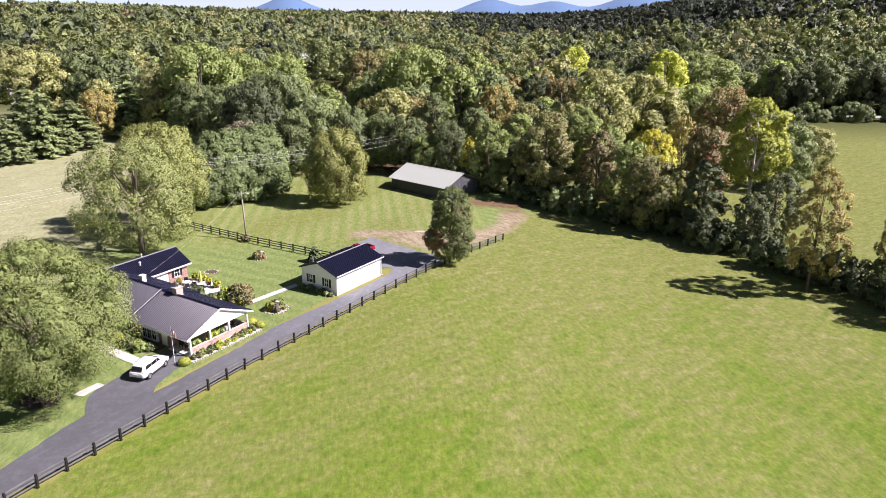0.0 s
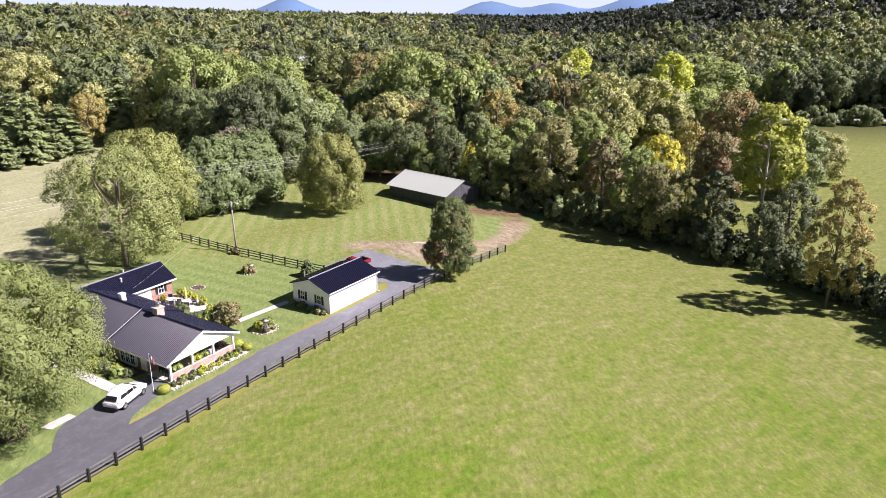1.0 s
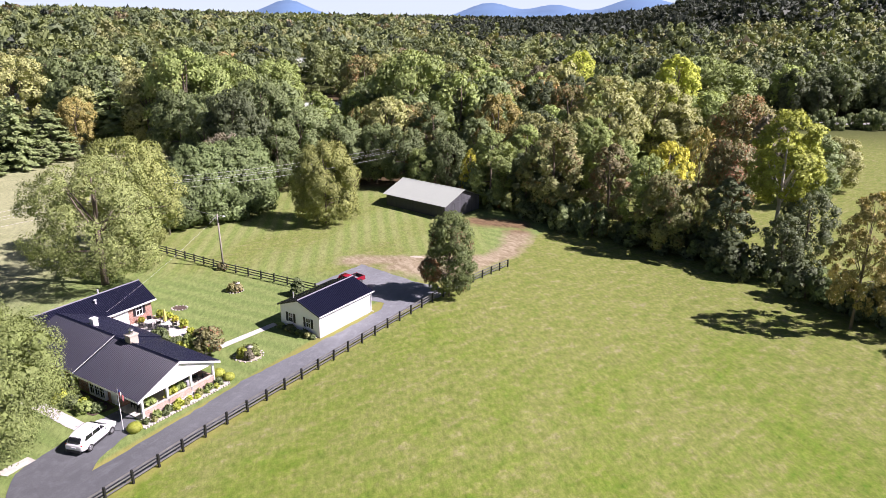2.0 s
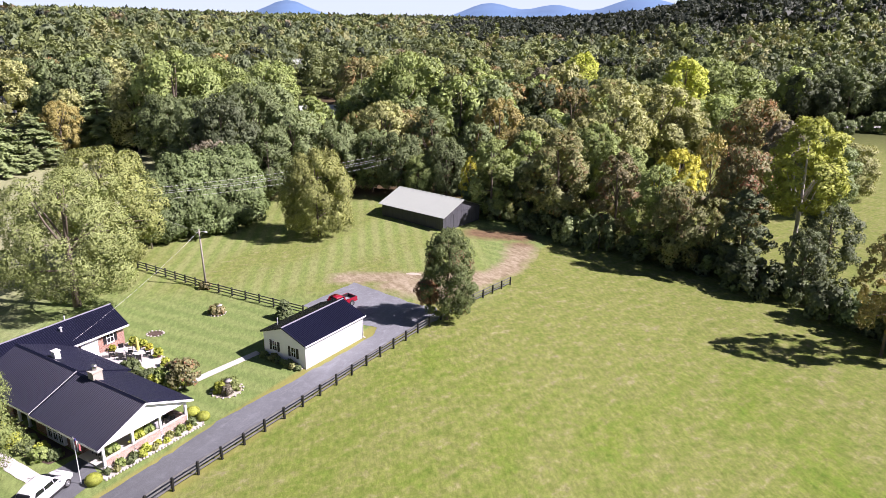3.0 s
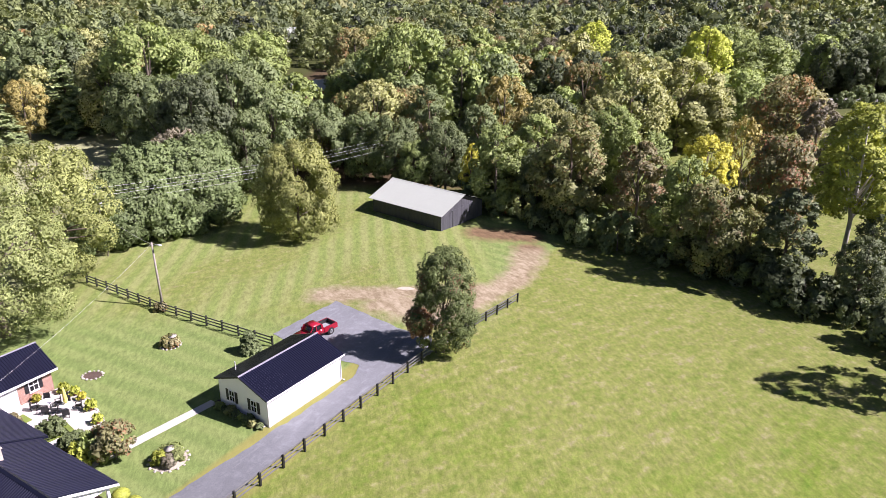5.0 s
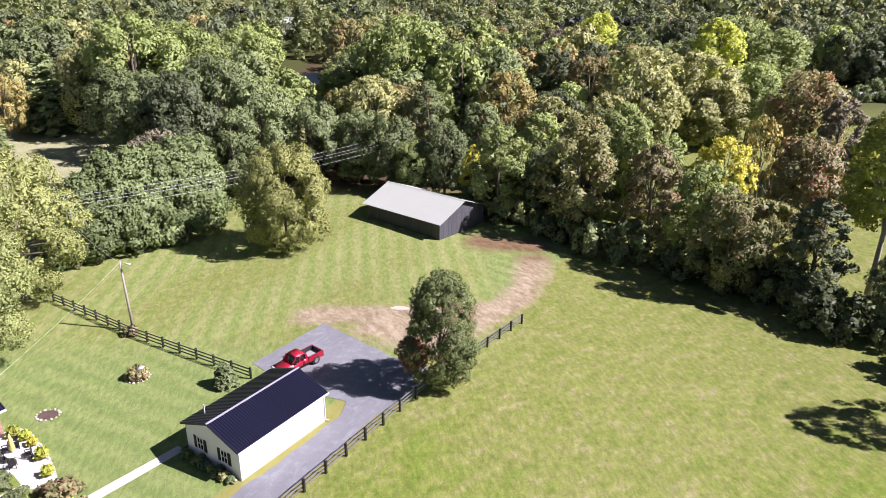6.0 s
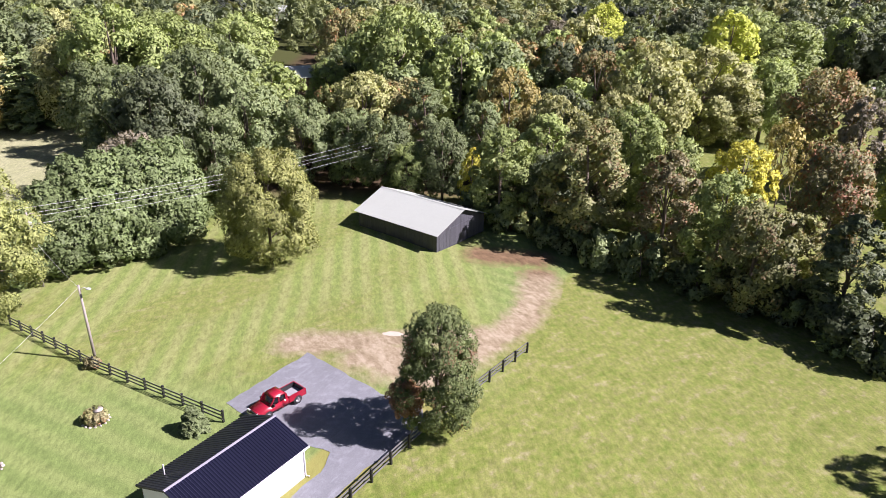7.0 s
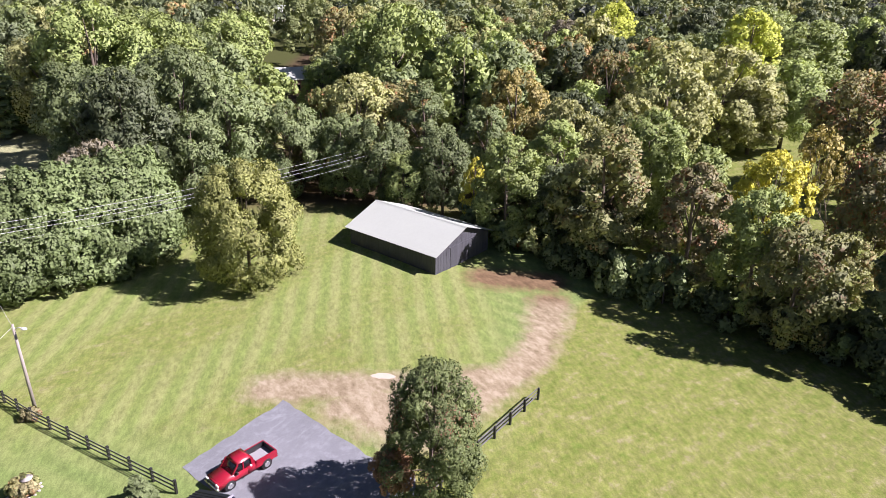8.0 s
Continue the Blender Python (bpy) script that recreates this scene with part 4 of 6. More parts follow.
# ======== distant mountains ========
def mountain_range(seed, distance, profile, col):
    m, t, b = shader("haze_blue_hills")
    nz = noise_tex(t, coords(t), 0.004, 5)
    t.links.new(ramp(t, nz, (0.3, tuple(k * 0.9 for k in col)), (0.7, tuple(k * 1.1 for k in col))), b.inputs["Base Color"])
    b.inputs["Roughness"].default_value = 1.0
    rnd = random.Random(seed)
    verts, faces = [], []
    n = 120
    for i in range(n + 1):
        az = -45 + 90 * i / n
        h = sum(a * math.exp(-((az - c) / w) ** 2) for c, w, a in profile) + rnd.uniform(0, 1.5)
        for k, (dd, hh) in enumerate(((0, -40), (250, h * 0.55), (500, h), (900, -60))):
            d = distance + dd
            verts.append((d * math.sin(radians(az)), d * math.cos(radians(az)), hh))
    for i in range(n):
        for k in range(3):
            faces.append((i * 4 + k, i * 4 + k + 1, (i + 1) * 4 + k + 1, (i + 1) * 4 + k))
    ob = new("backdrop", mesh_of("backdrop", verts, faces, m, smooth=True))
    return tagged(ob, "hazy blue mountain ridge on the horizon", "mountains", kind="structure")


# the blue of the air haze is painted into the ridge's base colour
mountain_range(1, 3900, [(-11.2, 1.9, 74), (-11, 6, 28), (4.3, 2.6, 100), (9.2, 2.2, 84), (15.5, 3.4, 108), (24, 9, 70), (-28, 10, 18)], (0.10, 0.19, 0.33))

# ======== garage ========
PANEL_W = 0.915


def panel_mesh(name, length, width=PANEL_W):
    """A sheet of ribbed roofing: four low ribs up the slope; x up the slope, y along the eave."""
    prof, s = [(0.0, 0.0)], Solid()
    for c in (0.09, 0.319, 0.548, 0.777):
        if c + 0.1 < width:
            prof += [(c - 0.062, 0.0), (c - 0.02, 0.05), (c + 0.02, 0.05), (c + 0.062, 0.0)]
    prof.append((width, 0.0))
    n = len(prof)
    s.v = [(x, y, z) for x in (0.0, length) for y, z in prof]
    s.f = [(i, n + i, n + i + 1, i + 1) for i in range(n - 1)]
    return s.mesh(name, ROOF)


def ribbed_slope(parent, name, eave, ridge, along, run):
    """A white-edged deck from the eave line to the ridge with ribbed sheets laid on it. eave, ridge: points at one end; along: unit vector of the eave."""
    e, r, a = Vector(eave), Vector(ridge), Vector(along)
    up = (r - e).normalized()
    nrm = up.cross(a)
    if nrm.z < 0:
        nrm = -nrm
    m = Matrix((up, a, nrm)).transposed().to_4x4()
    if m.determinant() < 0:
        m = Matrix((up, -a, nrm)).transposed().to_4x4()
        e = e + a * run
    m.translation = e
    length = (r - e).dot(up)
    deck = part(name, Solid().box(0, 0, -0.13, length, run, -0.004).mesh(name, FENCE), parent)
    deck.matrix_basis = m
    full = panel_mesh(name + "_sheet", length + 0.03)
    n = int(run / PANEL_W)
    for k in range(n):
        p = part("sheet", full, deck)
        p.matrix_basis = Matrix.Translation((-0.02, k * PANEL_W, 0.002))
    rest = run - n * PANEL_W
    if rest > 0.05:
        p = part("sheet", panel_mesh(name + "_end_sheet", length + 0.03, rest), deck)
        p.matrix_basis = Matrix.Translation((-0.02, n * PANEL_W, 0.002))
    return deck


def sash_window(parent, m, w, h, shutters=True, panes=(2, 2), name="window"):
    """A white sash window standing proud of a wall; m maps x along the wall, y outwards, z up."""
    win = part(name, Solid().box(-w / 2 - 0.07, 0, -0.07, w / 2 + 0.07, 0.05, 0.0).box(-w / 2 - 0.07, 0, h, w / 2 + 0.07, 0.05, h + 0.07).box(-w / 2 - 0.07, 0, 0, -w / 2, 0.05, h).box(w / 2, 0, 0, w / 2 + 0.07, 0.05, h).mesh("window_frame", WHITE), parent)
    win.matrix_basis = m
    bars = Solid()
    for i in range(1, panes[0]):
        x = -w / 2 + w * i / panes[0]
        bars.box(x - 0.02, 0.006, 0, x + 0.02, 0.04, h)
    for j in range(1, panes[1]):
        z = h * j / panes[1]
        bars.box(-w / 2, 0.008, z - 0.025, w / 2, 0.045, z + 0.025)
    part("glazing_bar", bars.mesh("glazing_bar", WHITE), win)
    part("pane", Solid().box(-w / 2, -0.02, 0, w / 2, 0.012, h).mesh("pane", GLASS_DARK), win, "dark reflecting glass")
    part("window_sill", Solid().box(-w / 2 - 0.1, 0, -0.13, w / 2 + 0.1, 0.1, -0.07).mesh("window_sill", WHITE), win)
    if shutters:
        for s in (-1, 1):
            x = s * (w / 2 + 0.27)
            sh = Solid().box(x - 0.17, 0, -0.05, x + 0.17, 0.035, h + 0.05)
            for z in np.arange(0.05, h - 0.02, 0.11):
                sh.box(x - 0.13, 0.035, z, x + 0.13, 0.05, z + 0.06)
            part("shutter", sh.mesh("shutter", BLACK_PLASTIC), win, "black louvred shutter")
    return win


def facing(x, y, z, angle):
    """A wall frame: at a point, facing outwards along the given angle."""
    return Matrix.Translation((x, y, z)) @ Matrix.Rotation(radians(angle - 90), 4, "Z")


def garage():
    g = thing("garage", pose(-11.75, 84.75, 0.0, 0, 0, 55.7), "white sided garage with a navy ribbed metal roof", "garage")
    L, W, H, R, o = 9.2, 6.2, 2.92, 4.06, 0.28
    for y0, out in ((0.0, -90), (W, 90)):
        prof, z, side = [(y0, 0.0)], 0.12, -1 if y0 == 0 else 1
        while z < H - 0.1:
            prof += [(y0 + side * 0.02, z), (y0 + side * 0.002, min(z + 0.2, H - 0.06))]
            z += 0.2
        prof += [(y0, H - 0.05), (y0 - side * 0.15, H - 0.05), (y0 - side * 0.15, 0.0)]
        s = Solid().prism(prof, 0, 0.0, L)
        part("wall", s.mesh("garage_wall", WHITE), g)
    for x0 in (0, L - 0.15):
        part("gable_wall", Solid().prism([(0.15, 0), (W - 0.15, 0), (W - 0.15, H - 0.05), (W / 2, R - 0.17), (0.15, H - 0.05)], 0, x0, x0 + 0.15).mesh("garage_gable", WHITE), g)
    part("foundation", Solid().box(-0.04, -0.04, -0.1, L + 0.04, W + 0.04, 0.14).mesh("foundation", CONCRETE), g)
    drop = o * (R - H) / (W / 2)
    ribbed_slope(g, "roof_slope", (-o, -o, H - drop), (-o, W / 2, R), (1, 0, 0), L + 2 * o)
    ribbed_slope(g, "roof_slope", (-o, W + o, H - drop), (-o, W / 2, R), (1, 0, 0), L + 2 * o)
    part("ridge_cap", Solid().prism([(W / 2 - 0.13, R + 0.01), (W / 2, R + 0.09), (W / 2 + 0.13, R + 0.01), (W / 2, R + 0.06)], 0, -o - 0.02, L + o + 0.02).mesh("ridge_cap", RIDGE), g)
    part("gutter", Solid().prism([(-o - 0.1, H - drop - 0.12), (-o, H - drop - 0.12), (-o, H - drop), (-o - 0.12, H - drop)], 0, -o, L + o).mesh("gutter", WHITE), g)
    part("downspout", Solid().tube([(L - 0.1, -o, H - drop - 0.1), (L - 0.05, -0.08, H - 0.5), (L - 0.05, -0.08, 0.2), (L + 0.1, -0.35, 0.1)], [0.05] * 4, 6).mesh("downspout", WHITE), g)
    for y in (1.75, 4.55):
        sash_window(g, facing(0, y, 0.95, 180), 0.62, 1.05)
    part("vent_pipe", Solid().tube([(1.2, W - 1.0, H + 0.2), (1.2, W - 1.0, H + 1.25)], [0.05, 0.05], 6).mesh("vent_pipe", LAMP_GREY), g)
    return g


garage()


# ======== house ========
def house():
    h = thing("house", pose(-22.8, 71.1, 0.05, 0, 0, 58), "low brick house with navy ribbed roofs and white porch", "house")
    E, HE, HR = 4.7, 2.25, 4.25
    # front block with the open porch under its gable
    part("porch_floor", Solid().box(-4.3, 0.0, -0.05, 4.3, 3.6, 0.12).mesh("porch_floor", CONCRETE), h)
    part("wall", Solid().box(-3.9, 3.6, 0, 3.9, 3.85, HE).box(-3.9, 3.85, 0, -3.65, 9.5, HE).box(3.65, 3.85, 0, 3.9, 9.5, HE).mesh("front_block_wall", BRICK), h, "red brick wall")
    part("parapet", Solid().box(-3.95, 0.12, 0.1, 4.05, 0.34, 0.82).box(3.83, 0.34, 0.1, 4.05, 3.6, 0.82).mesh("porch_parapet", BRICK_LIGHT), h, "low pinkish brick porch wall")
    part("coping", Solid().box(-3.98, 0.08, 0.82, 4.08, 0.38, 0.88).mesh("porch_coping", STONE), h)
    for x in (-4.05, -1.35, 1.35, 4.05):
        s = Solid().box(x - 0.10, 0.12, 0.08, x + 0.10, 0.32, 2.2).box(x - 0.15, 0.07, 0.06, x + 0.15, 0.37, 0.22).box(x - 0.15, 0.07, 2.05, x + 0.15, 0.37, 2.2)
        part("porch_column", s.mesh("porch_column", WHITE), h)
    part("porch_beam", Solid().box(-4.3, 0.06, 2.1, 4.3, 0.38, 2.34).box(-4.3, 0.38, 2.1, -4.0, 3.6, 2.34).box(4.0, 0.38, 2.1, 4.3, 3.6, 2.34).mesh("porch_beam", WHITE), h)
    part("porch_ceiling", Solid().box(-4.2, 0.4, 2.30, 4.2, 3.6, 2.34).mesh("porch_ceiling", WHITE), h)
    gable = part("gable", Solid().prism([(-4.25, 2.34), (4.25, 2.34), (0, HR - 0.19)], 1, 0.02, 0.2).mesh("gable", WHITE), h, "white lapped gable siding")
    for k in range(9):
        z = 2.36 + 0.2 * k
        half = 4.2 * (HR - 0.2 - z) / (HR - 0.2 - 2.34)
        if half > 0.25:
            part("board", Solid().prism([(0.002, z), (0.02, z), (0.02, z + 0.19)], 0, -half + 0.15, half - 0.15).mesh("gable_siding", WHITE), gable)
    for side in (-1, 1):
        ribbed_slope(h, "roof_slope", (E * side, -0.22, HE), (0, -0.22, HR), (0, 1, 0), 9.72)
        part("fascia", Solid().box(E * side - 0.02, -0.22, HE - 0.22, E * side + 0.02, 9.5, HE - 0.02).mesh("fascia", WHITE), h)
        x0, x1 = E * side, 0.0
        part("rake_board", Solid().prism([(x0, HE - 0.22), (x1, HR - 0.22), (x1, HR - 0.02), (x0, HE - 0.02)], 1, -0.26, -0.22).mesh("rake_board", WHITE), h)
    part("ridge_cap", Solid().prism([(-0.19, HR - 0.01), (0, HR + 0.12), (0.19, HR - 0.01), (0, HR + 0.08)], 1, -0.25, 9.5).mesh("ridge_cap", ROOF), h)
    # middle block, a little higher and deeper on the garden side
    D, Y0, Y1 = 0.16, 9.5, 19.4
    part("wall", Solid().box(-3.9, 9.5, 0, -3.65, 10.3, HE).box(-3.9, 13.9, 0, -3.65, 19.3, HE).box(-2.4, 10.3, 0, -2.15, 13.9, HE).box(-3.65, 10.05, 0, -2.4, 10.3, HE).box(-3.65, 13.9, 0, -2.4, 14.15, HE)
         .box(4.0, 9.5, 0, 4.25, 19.3, HE).mesh("middle_block_wall", BRICK), h, "red brick wall")
    for y in (11.3, 12.9):
        part("porch_column", Solid().box(-4.0, y - 0.1, 0, -3.8, y + 0.1, HE).box(-4.05, y - 0.15, 0, -3.75, y + 0.15, 0.15).mesh("entry_column", WHITE), h)
    ribbed_slope(h, "roof_slope", (-E, Y0, HE + D), (0, Y0, HR + D), (0, 1, 0), Y1 - Y0)
    ribbed_slope(h, "roof_slope", (E + 0.5, Y0, HE + D - 0.21), (0, Y0, HR + D), (0, 1, 0), Y1 - Y0)
    part("fascia", Solid().box(-E - 0.02, Y0, HE + D - 0.22, -E + 0.02, Y1, HE + D - 0.02).mesh("fascia", WHITE), h)
    part("rake_board", Solid().prism([(-E, HE + D - 0.05), (0, HR + D - 0.05), (0, HR + D - 0.002), (-E, HE + D - 0.002)], 1, Y0 - 0.04, Y0 - 0.012).mesh("rake_board", LAMP_GREY), h)
    part("rake_board", Solid().prism([(E + 0.5, HE + D - 0.4), (0, HR + D - 0.2), (0, HR + D + 0.012), (E + 0.5, HE + D - 0.19)], 1, Y0 - 0.09, Y0 - 0.012).mesh("rake_board", ROOF), h)
    part("ridge_cap", Solid().prism([(-0.19, HR + D - 0.01), (0, HR + D + 0.12), (0.19, HR + D - 0.01), (0, HR + D + 0.08)], 1, Y0 - 0.05, Y1).mesh("ridge_cap", ROOF), h)
    # garden wing across the end
    WE, WR, WM = 2.45, 4.1, 21.4
    part("wall", Solid().box(-2.4, 18.9, 0, 11.0, 19.15, WE).box(-2.4, 23.65, 0, 11.0, 23.9, WE).mesh("wing_wall", BRICK), h, "red brick wall")
    for x in (-2.4, 10.75):
        part("gable_wall", Solid().prism([(19.15, 0), (23.65, 0), (23.65, WE), (WM, WR - 0.2), (19.15, WE)], 0, x, x + 0.25).mesh("wing_gable", BRICK), h)
    ribbed_slope(h, "roof_slope", (-2.8, WM - 2.95, WE - 0.08), (-2.8, WM, WR), (1, 0, 0), 14.25)
    ribbed_slope(h, "roof_slope", (-2.8, WM + 2.95, WE - 0.08), (-2.8, WM, WR), (1, 0, 0), 14.25)
    part("ridge_cap", Solid().prism([(WM - 0.12, WR + 0.0), (WM, WR + 0.09), (WM + 0.12, WR + 0.0), (WM, WR + 0.06)], 0, -2.8, 11.47).mesh("ridge_cap", RIDGE), h, "pale ridge flashing")
    part("fascia", Solid().box(4.6, WM - 2.99, WE - 0.3, 11.45, WM - 2.94, WE - 0.09).mesh("fascia", WHITE), h)
    sash_window(h, facing(9.3, 18.9, 0.95, -90), 0.75, 1.1)
    part("door", Solid().box(6.0, 18.82, 0.1, 7.7, 18.9, 2.12).box(5.9, 18.8, 0.1, 6.0, 18.9, 2.2).box(7.7, 18.8, 0.1, 7.8, 18.9, 2.2).box(6.83, 18.79, 0.1, 6.88, 18.85, 2.12).mesh("garden_door", WHITE), h, "white double garden door")
    part("roof_vent", Solid().tube([(5.0, 20.4, 3.4), (5.0, 20.4, 3.95)], [0.12, 0.12], 8).tube([(5.0, 20.4, 3.95), (5.0, 20.4, 4.05)], [0.2, 0.05], 8).mesh("roof_vent", LAMP_GREY), h)
    part("roof_vent", Solid().tube([(6.2, 21.6, 3.9), (6.2, 21.6, 4.55)], [0.09, 0.09], 8).mesh("roof_vent", LAMP_GREY), h)
    # street front windows and door
    bay = part("bay_window", Solid().box(-4.2, 5.6, 0.25, -3.9, 8.1, 0.42).mesh("bay_frame", WHITE), h, "white triple bay window")
    part("window_head", Solid().box(-4.2, 5.6, 1.95, -3.9, 8.1, 2.1).mesh("bay_head", WHITE), bay)
    for k in range(4):
        y = 5.6 + 0.8 * k
        part("mullion", Solid().box(-4.2, y, 0.42, -3.9, y + 0.1, 1.95).mesh("mullion", WHITE), bay)
    for k in range(3):
        y = 5.7 + 0.8 * k
        part("pane", Solid().box(-4.12, y, 0.42, -4.1, y + 0.7, 1.95).mesh("pane", GLASS_DARK), bay)
        part("glazing_bar", Solid().box(-4.15, y + 0.33, 0.42, -4.12, y + 0.37, 1.95).box(-4.16, y, 1.1, -4.12, y + 0.7, 1.14).box(-4.16, y, 1.5, -4.12, y + 0.7, 1.54).mesh("glazing_bar", WHITE), bay)
    part("door", Solid().box(-3.97, 4.1, 0.12, -3.9, 5.0, 2.1).mesh("front_door", WHITE), h, "white front door")
    sash_window(h, facing(-2.4, 12.1, 0.7, 180), 1.0, 1.2, False)
    sash_window(h, facing(-3.9, 16.5, 0.8, 180), 1.0, 1.2, True)
    sash_window(h, facing(-1.9, 3.6, 0.85, -90), 1.0, 1.15, True)
    sash_window(h, facing(2.3, 3.6, 0.85, -90), 1.0, 1.15, True)
    sash_window(h, facing(3.9, 6.5, 0.85, 0), 1.0, 1.15, False)
    # chimney and flue
    ch = part("chimney", Solid().box(-0.15, 6.7, 3.7, 0.75, 7.5, 4.95).box(-0.22, 6.63, 4.95, 0.82, 7.57, 5.06).mesh("chimney", CHIMNEY_STONE), h, "tan stone chimney")
    part("flue", Solid().tube([(0.3, 7.1, 5.06), (0.3, 7.1, 5.4)], [0.2, 0.2], 12).tube([(0.3, 7.1, 5.5), (0.3, 7.1, 5.58)], [0.28, 0.2], 12).mesh("flue", CHROME), ch, "metal flue with a cap")
    part("chimney", Solid().box(0.45, 13.6, 3.9, 1.0, 14.2, 4.85).box(0.4, 13.55, 4.85, 1.05, 14.25, 4.95).mesh("small_chimney", WHITE), h, "small white chimney")
    return h


house()


# ======== barn ========
def barn():
    b = thing("barn", pose(3.28, 138.4, -1.42, 0, 0, 140.6), "weathered black board barn with a pale tin roof", "barn")
    L, W, H, R = 14.8, 11.0, 2.8, 4.93
    rnd = random.Random(4)
    part("wall", Solid().box(0.05, -W + 0.05, 0, L - 0.05, -W + 0.1, H).box(0.05, -0.1, 0, L - 0.05, -0.05, H).mesh("barn_lining", BARN_WOOD), b)
    front = [Solid().box(0, -0.05, -0.05 - 0.03 * k, 0.285, 0.0 + 0.008 * k, H - 0.08).mesh("barn_board", BARN_WOOD) for k in range(3)]
    for i in range(50):
        p = part("board", front[i % 3], b)
        p.matrix_basis = Matrix.Translation((0.298 * i, 0, 0))
        q = part("board", front[(i + 1) % 3], b)
        q.matrix_basis = Matrix.Translation((0.298 * i + 0.285, -W, 0)) @ Matrix.Rotation(math.pi, 4, "Z")
    for x, d in ((0.0, -1), (L, 1)):
        for i in range(36):
            y0 = -W + 0.3055 * i
            top = [H + (R - H) * (1 - abs(y + W / 2) / (W / 2)) - 0.15 for y in (y0, y0 + 0.29)]
            k = rnd.uniform(0, 0.02)
            part("board", Solid().prism([(y0, -0.05 - k * 3), (y0 + 0.29, -0.05 - k * 3), (y0 + 0.29, top[1]), (y0, top[0])], 0, x - (0.03 + k if d < 0 else 0.0), x + (0.03 + k if d > 0 else 0.0)).mesh("gable_board", BARN_WOOD), b)
    part("door_rail", Solid().box(-0.10, -8.4, 2.72, -0.05, -2.6, 2.82).mesh("door_rail", BARN_WOOD), b)
    door = Solid().box(-0.09, -6.3, 0.02, -0.045, -2.9, 2.7)
    part("door", door.mesh("barn_door", BARN_WOOD), b, "black sliding barn door")
    for s in (0, 1):
        y0 = 0.55 if s == 0 else -W - 0.55
        roof = Solid()
        n = 52
        e, r = Vector((0, y0, H - 0.14)), Vector((0, -W / 2, R))
        prof = []
        for i in range(n):
            x = -0.6 + (L + 1.2) * i / n
            prof += [(x, 0.0), (x + 0.24, 0.0), (x + 0.265, 0.007), (x + 0.285, 0.007)]
        prof.append((L + 0.6, 0.0))
        k = len(prof)
        roof.v = [(x, p.y, p.z + z) for p in (e, r) for x, z in prof] + [(x, p.y, p.z - 0.03) for p in (e, r) for x, z in (prof[0], prof[-1])]
        roof.f = [(i, i + 1, k + i + 1, k + i) for i in range(k - 1)] + [(2 * k, 2 * k + 1, 2 * k + 3, 2 * k + 2)]
        part("roof_slope", roof.mesh("barn_roof", TIN), b, "pale corrugated tin")
    part("ridge_cap", Solid().prism([(-W / 2 - 0.2, R - 0.05), (-W / 2, R + 0.05), (-W / 2 + 0.2, R - 0.05), (-W / 2, R + 0.0)], 0, -0.62, L + 0.62).mesh("barn_ridge", TIN), b)
    return b


barn()


# ======== fences ========
POST = Solid().prism([(-0.08, -0.08), (0.08, -0.08), (0.08, 0.08), (-0.08, 0.08)], 2, -0.15, 1.24).add([(-0.08, -0.08, 1.24), (0.08, -0.08, 1.24), (0.08, 0.08, 1.24), (-0.08, 0.08, 1.24), (0, 0, 1.29)], [(0, 1, 4), (1, 2, 4), (2, 3, 4), (3, 0, 4)]).mesh("fence_post", FENCE)


def fence(line, spacing, side, label):
    pts = []
    for (ax, ay), (bx, by) in zip(line, line[1:]):
        n = max(1, round(math.hypot(bx - ax, by - ay) / spacing))
        pts += [(ax + (bx - ax) * k / n, ay + (by - ay) * k / n) for k in range(n)]
    pts.append(line[-1])
    f = thing("fence", Matrix.Translation((*pts[0], 0)), label, "fence", "board fences")
    ox, oy = pts[0]
    rnd = random.Random(len(pts))
    for i, (ax, ay) in enumerate(pts):
        bx, by = pts[i + 1] if i + 1 < len(pts) else (2 * ax - pts[i - 1][0], 2 * ay - pts[i - 1][1])
        p = part("post", POST, f)
        p.matrix_basis = pose(ax - ox, ay - oy, land(ax, ay) + rnd.uniform(-0.03, 0.03), rnd.uniform(-1.5, 1.5), rnd.uniform(-1.5, 1.5), math.degrees(math.atan2(by - ay, bx - ax)))
    for (ax, ay), (bx, by) in zip(pts, pts[1:]):
        za, zb = land(ax, ay), land(bx, by)
        d = Vector((bx - ax, by - ay, zb - za))
        data = Solid().box(-0.04, 0.0, -0.075, d.length + 0.04, 0.028, 0.075).mesh("fence_rail", FENCE_RAIL_LIT)
        for z in (0.36, 0.74, 1.1):
            p = part("rail", data, f)
            p.matrix_basis = Matrix.Translation((ax - ox, ay - oy, za + z + rnd.uniform(-0.015, 0.015))) @ Vector((1, 0, 0)).rotation_difference(d).to_matrix().to_4x4() @ Matrix.Translation((0, side * 0.095 - 0.014, 0))
    return f


fence([(-41.5, 24.0), (-29.8, 46.0), (-18.7, 65.1), (1.1, 95.9), (12.6, 112.1)], 2.44, 1, "black three-rail board fence along the driveway")
fence([(-41.7, 115.5), (-29.2, 107.2), (-14.6, 98.9)], 2.25, -1, "black three-rail board fence across the lawn")


